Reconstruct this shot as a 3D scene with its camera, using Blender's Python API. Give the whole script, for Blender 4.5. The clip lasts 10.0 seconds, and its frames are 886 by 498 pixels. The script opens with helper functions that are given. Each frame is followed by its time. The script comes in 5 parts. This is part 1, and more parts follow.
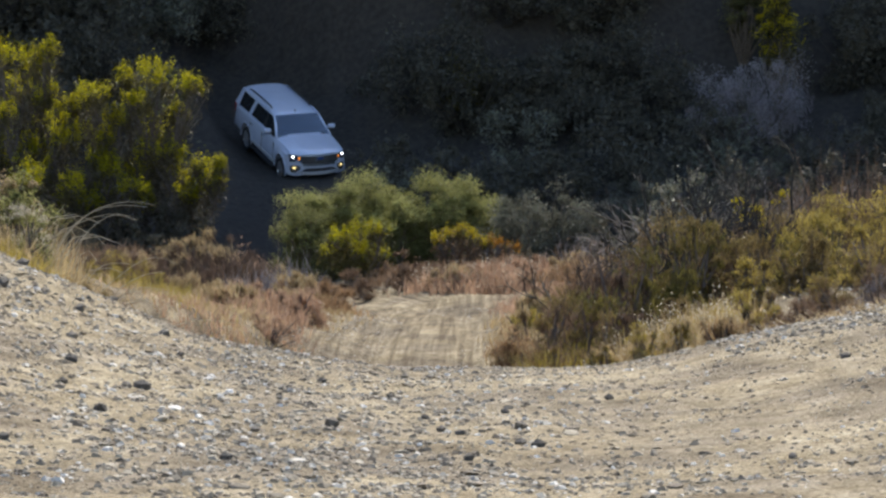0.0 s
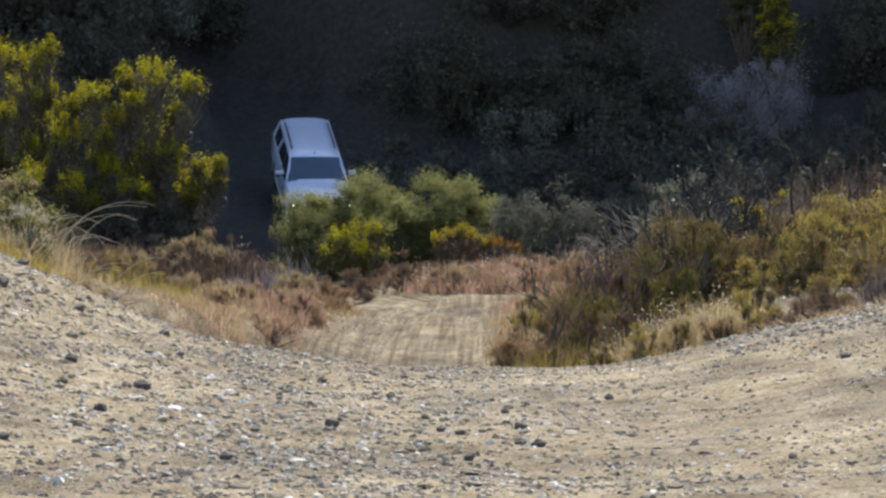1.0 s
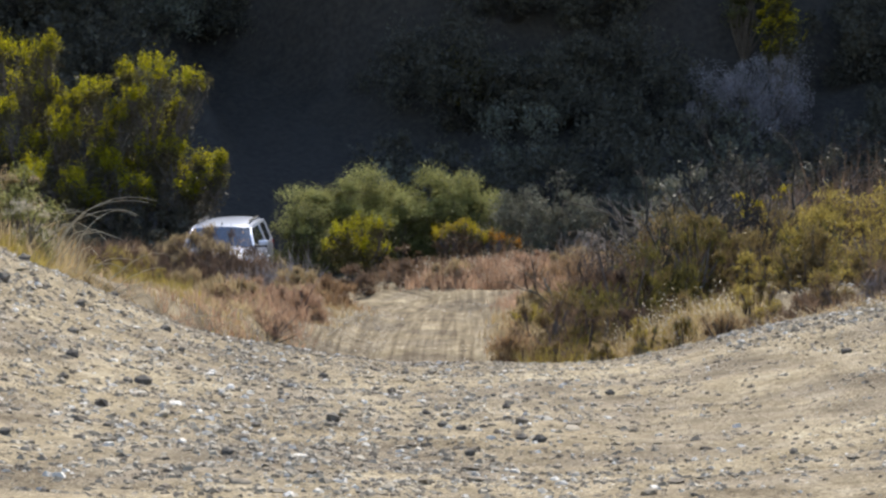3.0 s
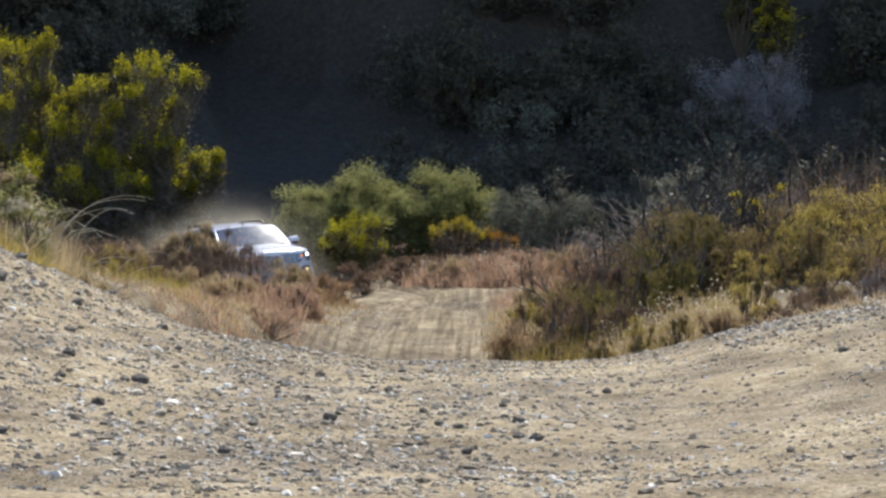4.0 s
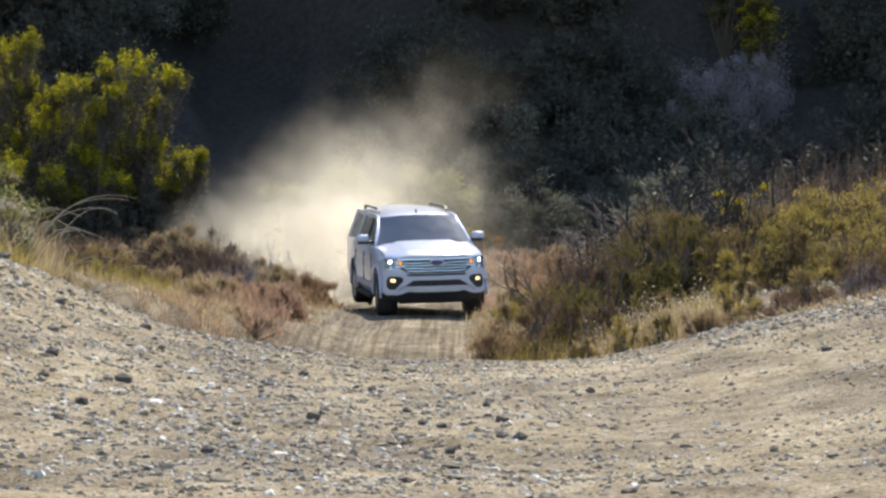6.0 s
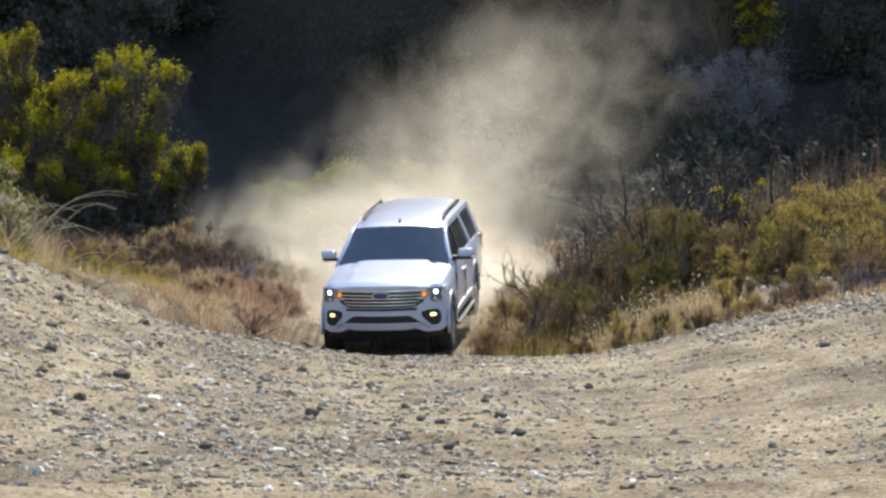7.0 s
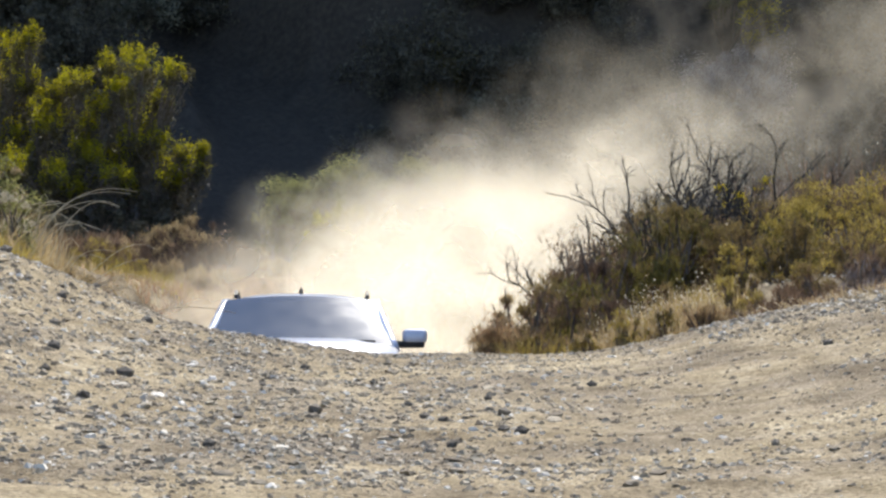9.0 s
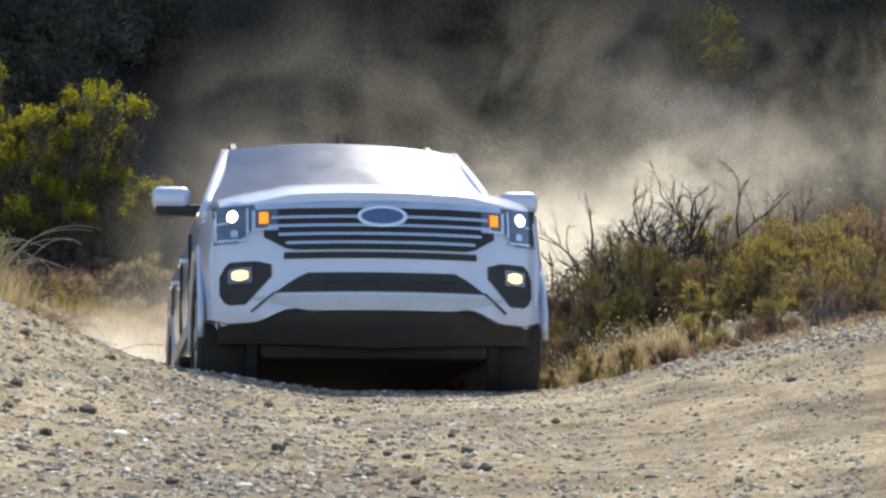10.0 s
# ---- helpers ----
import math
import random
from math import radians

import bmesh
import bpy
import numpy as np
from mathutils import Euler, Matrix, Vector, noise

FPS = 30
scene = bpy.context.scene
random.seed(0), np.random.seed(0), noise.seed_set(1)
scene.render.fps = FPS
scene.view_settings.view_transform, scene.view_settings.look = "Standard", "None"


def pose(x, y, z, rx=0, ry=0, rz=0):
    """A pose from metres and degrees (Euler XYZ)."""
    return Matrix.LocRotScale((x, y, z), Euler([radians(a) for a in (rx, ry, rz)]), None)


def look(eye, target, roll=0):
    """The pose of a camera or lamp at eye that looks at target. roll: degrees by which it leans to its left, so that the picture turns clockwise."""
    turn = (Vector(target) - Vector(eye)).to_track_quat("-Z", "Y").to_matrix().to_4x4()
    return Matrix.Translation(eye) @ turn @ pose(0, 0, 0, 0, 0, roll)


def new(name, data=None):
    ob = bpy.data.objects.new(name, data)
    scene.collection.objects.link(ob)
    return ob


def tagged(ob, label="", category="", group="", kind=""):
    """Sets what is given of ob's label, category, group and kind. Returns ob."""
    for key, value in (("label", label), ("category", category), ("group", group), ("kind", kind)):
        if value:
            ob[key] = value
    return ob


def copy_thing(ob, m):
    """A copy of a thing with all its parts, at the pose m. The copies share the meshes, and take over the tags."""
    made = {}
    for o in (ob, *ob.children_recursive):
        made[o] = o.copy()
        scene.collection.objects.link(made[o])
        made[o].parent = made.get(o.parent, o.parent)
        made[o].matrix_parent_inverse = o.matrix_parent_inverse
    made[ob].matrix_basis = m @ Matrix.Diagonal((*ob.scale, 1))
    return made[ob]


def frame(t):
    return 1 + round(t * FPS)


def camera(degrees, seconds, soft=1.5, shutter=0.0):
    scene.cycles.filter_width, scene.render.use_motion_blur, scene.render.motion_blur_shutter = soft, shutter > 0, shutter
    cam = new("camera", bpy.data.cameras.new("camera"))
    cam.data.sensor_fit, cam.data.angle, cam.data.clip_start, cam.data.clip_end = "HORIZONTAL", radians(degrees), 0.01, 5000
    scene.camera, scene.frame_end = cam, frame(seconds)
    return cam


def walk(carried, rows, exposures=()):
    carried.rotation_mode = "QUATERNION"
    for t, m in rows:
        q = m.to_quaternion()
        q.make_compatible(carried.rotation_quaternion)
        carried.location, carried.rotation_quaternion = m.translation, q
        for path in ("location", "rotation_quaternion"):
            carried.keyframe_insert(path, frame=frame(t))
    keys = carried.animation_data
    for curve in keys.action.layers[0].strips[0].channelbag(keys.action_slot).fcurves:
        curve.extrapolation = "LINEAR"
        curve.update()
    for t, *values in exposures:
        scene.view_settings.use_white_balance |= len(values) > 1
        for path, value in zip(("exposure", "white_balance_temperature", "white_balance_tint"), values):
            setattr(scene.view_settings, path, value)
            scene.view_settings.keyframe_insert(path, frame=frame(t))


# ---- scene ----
cam = camera(18.0, 10.0, soft=2.65)
EYE = 0.75
PAN = [(0.0, 0.0, 0.0), (0.5, 0.0, 0.0), (1.0, 0.0, 0.0), (1.5, -0.017, 0.0), (2.0, 0.041, -0.035), (2.5, 0.041, -0.069),
       (4.0, -0.041, -0.127), (4.5, -0.049, -0.123), (5.0, -0.150, -0.133), (5.5, -0.301, -0.135), (7.0, -0.413, -0.222),
       (7.5, -0.373, -0.338), (8.0, -0.367, -0.382), (8.5, -0.318, -0.359), (9.0, -0.347, -0.272), (9.5, -0.527, -0.098),
       (10.0, -1.094, 0.492)]
walk(cam, [(t, pose(0, 0, EYE, 90 + p, 0, y)) for t, y, p in PAN])

# ---- light ----
SUN_EL, SUN_AZ = 52.0, 15.0          # degrees; azimuth measured from +y towards +x
world = bpy.data.worlds.new("sky")
scene.world = world
world.use_nodes = True
wn = world.node_tree.nodes
sky = wn.new("ShaderNodeTexSky")
sky.sky_type = "NISHITA"
sky.sun_disc = False
sky.dust_density = 0.4
sky.sun_elevation = radians(SUN_EL)
sky.sun_rotation = radians(SUN_AZ)
world.node_tree.links.new(sky.outputs[0], wn["Background"].inputs[0])
wn["Background"].inputs[1].default_value = 0.132
sun = new("sun", bpy.data.lights.new("sun", "SUN"))
sun.data.energy = 4.5
sun.data.angle = radians(0.5)
sun.data.color = (1.0, 0.93, 0.82)
sd = Vector((math.sin(radians(SUN_AZ)) * math.cos(radians(SUN_EL)), math.cos(radians(SUN_AZ)) * math.cos(radians(SUN_EL)), math.sin(radians(SUN_EL))))
sun.matrix_world = look(sd * 200, (0, 0, 0))
scene.view_settings.exposure = 0.75


# ---- materials ----
def nodes_of(name):
    m = bpy.data.materials.new(name)
    m.use_nodes = True
    t = m.node_tree
    return m, t, t.nodes["Principled BSDF"], t.nodes["Material Output"]


def ramp(t, src, stops):
    r = t.nodes.new("ShaderNodeValToRGB")
    e = r.color_ramp.elements
    while len(e) < len(stops):
        e.new(0.5)
    for k, (p, c) in zip(e, stops):
        k.position, k.color = p, (*c, 1)
    t.links.new(src, r.inputs[0])
    return r.outputs[0]


def tex(t, scale, detail=4, kind="ShaderNodeTexNoise", coords="Object"):
    c = t.nodes.new("ShaderNodeTexCoord")
    n = t.nodes.new(kind)
    n.inputs["Scale"].default_value = scale
    if kind == "ShaderNodeTexNoise":
        n.inputs["Detail"].default_value = detail
    t.links.new(c.outputs[coords], n.inputs["Vector"])
    return n


def mixed(t, a, b, fac, blend="MIX"):
    m = t.nodes.new("ShaderNodeMix")
    m.data_type, m.blend_type = "RGBA", blend
    for i, v in ((0, fac), (6, a), (7, b)):
        if isinstance(v, (float, int)):
            m.inputs[i].default_value = v
        elif isinstance(v, tuple):
            m.inputs[i].default_value = (*v, 1)
        else:
            t.links.new(v, m.inputs[i])
    return m.outputs[2]


def bumped(t, bsdf, src, strength, distance):
    b = t.nodes.new("ShaderNodeBump")
    b.inputs["Strength"].default_value = strength
    b.inputs["Distance"].default_value = distance
    t.links.new(src, b.inputs["Height"])
    t.links.new(b.outputs[0], bsdf.inputs["Normal"])


def plain(name, colour, rough=0.5, metal=0.0, vary=0.12, scale=8.0, coat=0.0, glow=0.0, glow_colour=None, bump=0.0):
    m, t, b, _ = nodes_of(name)
    n = tex(t, scale)
    lo = tuple(c * (1 - vary) for c in colour)
    hi = tuple(min(1, c * (1 + vary)) for c in colour)
    t.links.new(ramp(t, n.outputs[0], [(0.3, lo), (0.7, hi)]), b.inputs["Base Color"])
    b.inputs["Roughness"].default_value = rough
    b.inputs["Metallic"].default_value = metal
    b.inputs["Coat Weight"].default_value = coat
    b.inputs["Coat Roughness"].default_value = 0.06
    if bump:
        bumped(t, b, n.outputs[0], 0.5, bump)
    if glow:
        b.inputs["Emission Color"].default_value = (*(glow_colour or colour), 1)
        b.inputs["Emission Strength"].default_value = glow
    return m


def leafy(name, dark, light, through_light=0.45, rough=0.6):
    """Thin leaves or blades: colour varies leaf by leaf, some light shines through."""
    m, t, b, out = nodes_of(name)
    g = t.nodes.new("ShaderNodeNewGeometry")
    col = ramp(t, g.outputs["Random Per Island"], [(0.0, dark), (1.0, light)])
    n = tex(t, 1.3, 3)
    col = mixed(t, col, ramp(t, n.outputs[0], [(0.35, (0.62, 0.6, 0.58)), (0.65, (1.0, 1.0, 1.0))]), 1.0, "MULTIPLY")
    t.links.new(col, b.inputs["Base Color"])
    b.inputs["Roughness"].default_value = rough
    b.inputs["Specular IOR Level"].default_value = 0.25
    tr = t.nodes.new("ShaderNodeBsdfTranslucent")
    t.links.new(col, tr.inputs[0])
    mx = t.nodes.new("ShaderNodeMixShader")
    mx.inputs[0].default_value = through_light
    t.links.new(b.outputs[0], mx.inputs[1])
    t.links.new(tr.outputs[0], mx.inputs[2])
    t.links.new(mx.outputs[0], out.inputs[0])
    return m


def ground_material():
    m, t, b, _ = nodes_of("dry_earth")
    big, mid, fine = tex(t, 0.55, 5), tex(t, 5.0, 6), tex(t, 48.0, 5)
    grit = tex(t, 26.0, 0, "ShaderNodeTexVoronoi")
    soil = ramp(t, mid.outputs[0], [(0.25, (0.23, 0.19, 0.132)), (0.42, (0.375, 0.322, 0.23)), (0.58, (0.48, 0.42, 0.315)), (0.75, (0.60, 0.54, 0.43))])
    soil = mixed(t, soil, ramp(t, big.outputs[0], [(0.35, (0.72, 0.70, 0.68)), (0.65, (1.0, 1.0, 1.0))]), 1.0, "MULTIPLY")
    soil = mixed(t, soil, ramp(t, fine.outputs[0], [(0.3, (0.6, 0.58, 0.55)), (0.62, (1.0, 1.0, 1.0))]), 0.8, "MULTIPLY")
    speck = ramp(t, grit.outputs["Color"], [(0.0, (0.68, 0.66, 0.66)), (0.25, (0.9, 0.9, 0.9)), (1.0, (1.0, 1.0, 1.0))])
    soil = mixed(t, soil, speck, 0.7, "MULTIPLY")
    chip = tex(t, 70.0, 0, "ShaderNodeTexVoronoi")
    soil = mixed(t, soil, ramp(t, chip.outputs["Color"], [(0.12, (0.42, 0.40, 0.39)), (0.35, (0.95, 0.93, 0.9)), (0.72, (1.0, 1.0, 1.0)), (0.9, (1.45, 1.45, 1.45))]), 0.85, "MULTIPLY")
    # streaks left by tyres: they follow the track (u: distance from its middle, v: way along it)
    co = t.nodes.new("ShaderNodeTexCoord")
    g = t.nodes.new("ShaderNodeNewGeometry")
    sep = t.nodes.new("ShaderNodeSeparateXYZ")
    t.links.new(g.outputs["Position"], sep.inputs[0])
    for across, along, dark, weight in ((10.0, 0.22, 0.50, 0.8), (3.4, 0.06, 0.66, 0.8)):
        mp = t.nodes.new("ShaderNodeMapping")
        mp.inputs["Scale"].default_value = (across, along, 0.0)
        t.links.new(co.outputs["UV"], mp.inputs[0])
        sn = t.nodes.new("ShaderNodeTexNoise")
        sn.inputs["Scale"].default_value = 1.0
        sn.inputs["Detail"].default_value = 3.0
        t.links.new(mp.outputs[0], sn.inputs["Vector"])
        worn = t.nodes.new("ShaderNodeMapRange")
        for k, v in ((1, 15.0), (2, 22.0), (3, 0.15 * weight), (4, weight)):
            worn.inputs[k].default_value = v
        t.links.new(sep.outputs[1], worn.inputs[0])
        soil = mixed(t, soil, ramp(t, sn.outputs[0], [(0.40, (dark, dark * 0.96, dark * 0.92)), (0.55, (1.0, 1.0, 1.0))]), worn.outputs[0], "MULTIPLY")
    # grey gritty patches between paler trodden ones
    patch = tex(t, 0.9, 3)
    soil = mixed(t, soil, ramp(t, patch.outputs[0], [(0.42, (0.71, 0.695, 0.70)), (0.56, (0.99, 0.97, 0.91))]), 1.0, "MULTIPLY")
    # dark leaf litter and humus on the hill's slope, its shade painted in over the track too
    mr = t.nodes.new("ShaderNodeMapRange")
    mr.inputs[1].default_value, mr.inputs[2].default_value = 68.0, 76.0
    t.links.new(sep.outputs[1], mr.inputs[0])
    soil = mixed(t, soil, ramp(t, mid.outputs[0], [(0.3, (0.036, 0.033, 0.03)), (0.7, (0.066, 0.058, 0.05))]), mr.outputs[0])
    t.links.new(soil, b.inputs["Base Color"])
    b.inputs["Roughness"].default_value = 0.95
    b.inputs["Specular IOR Level"].default_value = 0.15
    bumped(t, b, fine.outputs[0], 0.8, 0.03)
    return m


def stone_material(name, tones):
    m, t, b, _ = nodes_of(name)
    o = t.nodes.new("ShaderNodeObjectInfo")
    g = t.nodes.new("ShaderNodeNewGeometry")
    add = t.nodes.new("ShaderNodeMath")
    add.operation = "ADD"
    t.links.new(o.outputs["Random"], add.inputs[0])
    t.links.new(g.outputs["Random Per Island"], add.inputs[1])
    fr = t.nodes.new("ShaderNodeMath")
    fr.operation = "FRACT"
    t.links.new(add.outputs[0], fr.inputs[0])
    col = ramp(t, fr.outputs[0], tones)
    n = tex(t, 30.0, 5)
    col = mixed(t, col, ramp(t, n.outputs[0], [(0.3, (0.65, 0.63, 0.6)), (0.7, (1.0, 1.0, 1.0))]), 1.0, "MULTIPLY")
    t.links.new(col, b.inputs["Base Color"])
    b.inputs["Roughness"].default_value = 0.85
    bumped(t, b, n.outputs[0], 0.5, 0.004)
    return m


EARTH = ground_material()
STONE = stone_material("gravel_stone", [(0.0, (0.13, 0.105, 0.08)), (0.22, (0.24, 0.20, 0.15)), (0.5, (0.38, 0.325, 0.245)), (0.82, (0.48, 0.42, 0.325)), (0.92, (0.66, 0.62, 0.55)), (1.0, (0.82, 0.79, 0.74))])
DARKSTONE = stone_material("dark_stone", [(0.0, (0.075, 0.07, 0.066)), (0.6, (0.13, 0.115, 0.10)), (1.0, (0.21, 0.185, 0.155))])
BARK = plain("bark", (0.13, 0.10, 0.075), 0.9, vary=0.4, scale=20, bump=0.005)
DEADWOOD = plain("dead_wood", (0.115, 0.095, 0.085), 0.9, vary=0.35, scale=25, bump=0.004)
GREYWOOD = plain("weathered_grey_wood", (0.21, 0.18, 0.17), 0.9, vary=0.35, scale=25, bump=0.004)
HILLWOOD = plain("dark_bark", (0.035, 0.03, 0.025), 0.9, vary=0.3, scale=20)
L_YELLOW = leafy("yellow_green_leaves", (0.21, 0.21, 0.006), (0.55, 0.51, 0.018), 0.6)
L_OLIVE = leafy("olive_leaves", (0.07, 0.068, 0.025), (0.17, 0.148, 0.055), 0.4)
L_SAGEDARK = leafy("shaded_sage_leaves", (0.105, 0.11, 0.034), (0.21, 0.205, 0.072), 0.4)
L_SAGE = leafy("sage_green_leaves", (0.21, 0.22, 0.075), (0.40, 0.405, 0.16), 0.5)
L_GREY = leafy("grey_green_leaves", (0.12, 0.125, 0.095), (0.22, 0.22, 0.17), 0.35)
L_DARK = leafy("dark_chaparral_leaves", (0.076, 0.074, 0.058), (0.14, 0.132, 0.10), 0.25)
L_SCRUB = leafy("dry_scrub_leaves", (0.125, 0.092, 0.04), (0.27, 0.20, 0.095), 0.42)
L_MOSS = leafy("moss_green_leaves", (0.10, 0.09, 0.024), (0.22, 0.19, 0.052), 0.42)
# dry leaves darkened for the shade inside a bush
L_SHADOWED = leafy("shaded_dry_inner_leaves", (0.07, 0.062, 0.04), (0.15, 0.13, 0.085), 0.25)
L_GREYTWIG = leafy("grey_twigs", (0.22, 0.205, 0.22), (0.36, 0.33, 0.35), 0.2)
L_BLOOM_OR_LIT = leafy("yellow_blossom_or_lit_edge", (0.44, 0.36, 0.01), (0.66, 0.54, 0.02), 0.4)
L_ORANGE = leafy("orange_blossom", (0.40, 0.17, 0.01), (0.55, 0.28, 0.02), 0.4)
L_BROWN = leafy("brown_dry_leaves", (0.13, 0.085, 0.058), (0.30, 0.20, 0.13), 0.35)
G_STRAW = leafy("straw_grass", (0.34, 0.25, 0.13), (0.62, 0.50, 0.30), 0.45)
G_PALE = leafy("white_seed_heads", (0.48, 0.43, 0.33), (0.72, 0.67, 0.55), 0.4)
G_RUST = leafy("rust_grass", (0.28, 0.175, 0.10), (0.50, 0.345, 0.21), 0.45)
G_PINK = leafy("faded_red_grass", (0.34, 0.215, 0.15), (0.58, 0.405, 0.285), 0.5)
G_UMBER = leafy("dark_brown_stems", (0.085, 0.06, 0.048), (0.20, 0.14, 0.105), 0.35)
G_BROWN = leafy("brown_grass", (0.13, 0.088, 0.062), (0.30, 0.205, 0.14), 0.4)
G_OCHRE = leafy("ochre_grass", (0.30, 0.23, 0.05), (0.52, 0.42, 0.12), 0.45)
G_OLIVE = leafy("olive_grass", (0.15, 0.115, 0.045), (0.30, 0.23, 0.10), 0.45)


# ---- mesh helpers ----
def mesh_of(name, verts, faces, material, smooth=False):
    me = bpy.data.meshes.new(name)
    me.from_pydata([tuple(v) for v in verts], [], [tuple(f) for f in faces])
    me.materials.append(material)
    if smooth:
        me.polygons.foreach_set("use_smooth", [True] * len(me.polygons))
    me.update()
    return me


def child(name, me, parent, label=""):
    ob = new(name, me)
    ob.parent = parent
    if label:
        ob["label"] = label
    return ob


def part(name, bm, material, parent, label="", smooth=False):
    me = bpy.data.meshes.new(name)
    bm.normal_update()
    bm.to_mesh(me)
    bm.free()
    me.materials.append(material)
    if smooth:
        me.polygons.foreach_set("use_smooth", [True] * len(me.polygons))
    return child(name, me, parent, label)


# ---- terrain ----
ROAD = np.array([(-60, 0.0, 0.0), (0, 0.0, 0.0), (12, 0.0, 0.0), (15.4, -0.15, 0.07), (16.6, -0.25, -0.03), (18.3, -0.4, -0.22), (19.8, -0.6, -0.5), (21.3, -0.78, -0.85),
                 (24, -1.06, -1.35), (27.5, -1.24, -1.72), (32, -1.32, -1.95), (36.9, -0.97, -1.72), (41.3, -0.67, -1.30),
                 (45.8, -0.27, -0.82), (52, -0.10, -0.60), (57.8, -0.86, -0.54), (60.7, -2.1, -0.60), (64, -3.5, -0.66),
                 (69.3, -4.82, -0.66), (73.5, -5.4, -0.40), (76.7, -4.6, 0.10), (81.3, -4.0, 1.05), (85.3, -4.05, 2.0),
                 (88.3, -4.6, 2.9), (91, -5.1, 3.6), (96, -7.0, 5.6), (102, -10.0, 8.5), (112, -16.0, 14.0)])
LEFT = np.array([(-60, 0.3), (12, 0.5), (17, 0.75), (24, 0.70), (30, 0.5), (40, -0.1), (48, -0.50), (55, -0.28), (60, -0.1), (70, 0.2), (76, 0.9), (80, 1.3), (85, 2.2), (90, 4.2), (96, 8.0)])
RIGHT = np.array([(-60, 0.3), (12, 0.3), (17, 0.45), (24, 0.45), (32, 0.3), (45, -0.25), (60, -0.35), (70, 0.0), (75, 0.3), (80, 0.9), (88, 2.4), (92, 3.6), (96, 6.0)])
CREST = np.array([(-40, 4.5), (-12, 2.3), (-6, 1.45), (-2.7, 0.65), (-2.35, 0.55), (-2.0, 0.39), (-1.66, 0.25), (-1.3, 0.16), (-0.97, 0.11), (-0.63, 0.06),
                  (-0.29, 0.015), (0.23, 0.0), (0.74, 0.0), (1.09, 0.015), (1.43, 0.07), (1.77, 0.16), (2.1, 0.24), (2.7, 0.35), (5, 0.75), (12, 1.6), (40, 4.0)])


def step(a, b, v):
    u = np.clip((v - a) / (b - a), 0, 1)
    return u * u * (3 - 2 * u)


def height(x, y):
    """Height of the ground in metres; works on arrays."""
    x, y = np.asarray(x, float), np.asarray(y, float)
    rx, rz = np.interp(y, ROAD[:, 0], ROAD[:, 1]), np.interp(y, ROAD[:, 0], ROAD[:, 2])
    d = x - rx
    side = np.where(d < 0, np.interp(y, LEFT[:, 0], LEFT[:, 1]), np.interp(y, RIGHT[:, 0], RIGHT[:, 1]))
    far = side + 0.06 * np.maximum(np.abs(d) - 4, 0)
    w = step(0.0, 1.0, (np.abs(d) - 1.15) / np.where(d < 0, 1.5, 2.3))
    cut = rz * (1 - w) + far * w + 0.05 * np.exp(-((np.abs(d) - 1.5) / 0.25) ** 2)
    for track in (-0.8, 0.8):        # wheel ruts
        cut = cut - 0.035 * np.exp(-((d - track) / 0.22) ** 2)
    near = (0.75 - (0.75 - np.interp(x * 1.104, CREST[:, 0], CREST[:, 1])) * 0.906) - 0.07
    near = near * np.interp(y, [-60, 0, 8, 15.4], [0.3, 0.3, 0.45, 1.0]) + 0.07 * step(7, 15.4, y)
    b = step(15.5, 19.0, y)
    z = near * (1 - b) + cut * b
    # the steep hill behind
    t = np.maximum(y - 93 - 2.0 * np.sin(x * 0.09), 0)
    rise = np.where(t < 46, 1.70 * t, 78.2 - 0.35 * (t - 46))
    hill = np.minimum(far, 7.5) + np.maximum(rise, -20)
    hb = step(93, 99, y) * step(3, 7, np.abs(d) + np.maximum(0, (y - 96) * 0.6))
    return z * (1 - hb) + hill * hb


def rough_height(x, y):
    z = height(x, y)
    n = np.array([noise.noise(Vector((a * 0.9, b * 0.9, 0))) * 0.05 + noise.noise(Vector((a * 3.1, b * 3.1, 4))) * 0.018 for a, b in zip(np.ravel(x), np.ravel(y))]).reshape(np.shape(x))
    amp = np.where(np.ravel(y).reshape(np.shape(y)) > 92, 8.0, 1.0)
    crest = 1 - 0.55 * np.exp(-((np.asarray(y) - 15.6) / 1.5) ** 2)
    on_track = (np.abs(np.asarray(x) - np.interp(y, ROAD[:, 0], ROAD[:, 1])) < 1.5) & (np.asarray(y) > 36)
    return z + n * amp * crest * np.where(on_track, 0.35, 1.0)


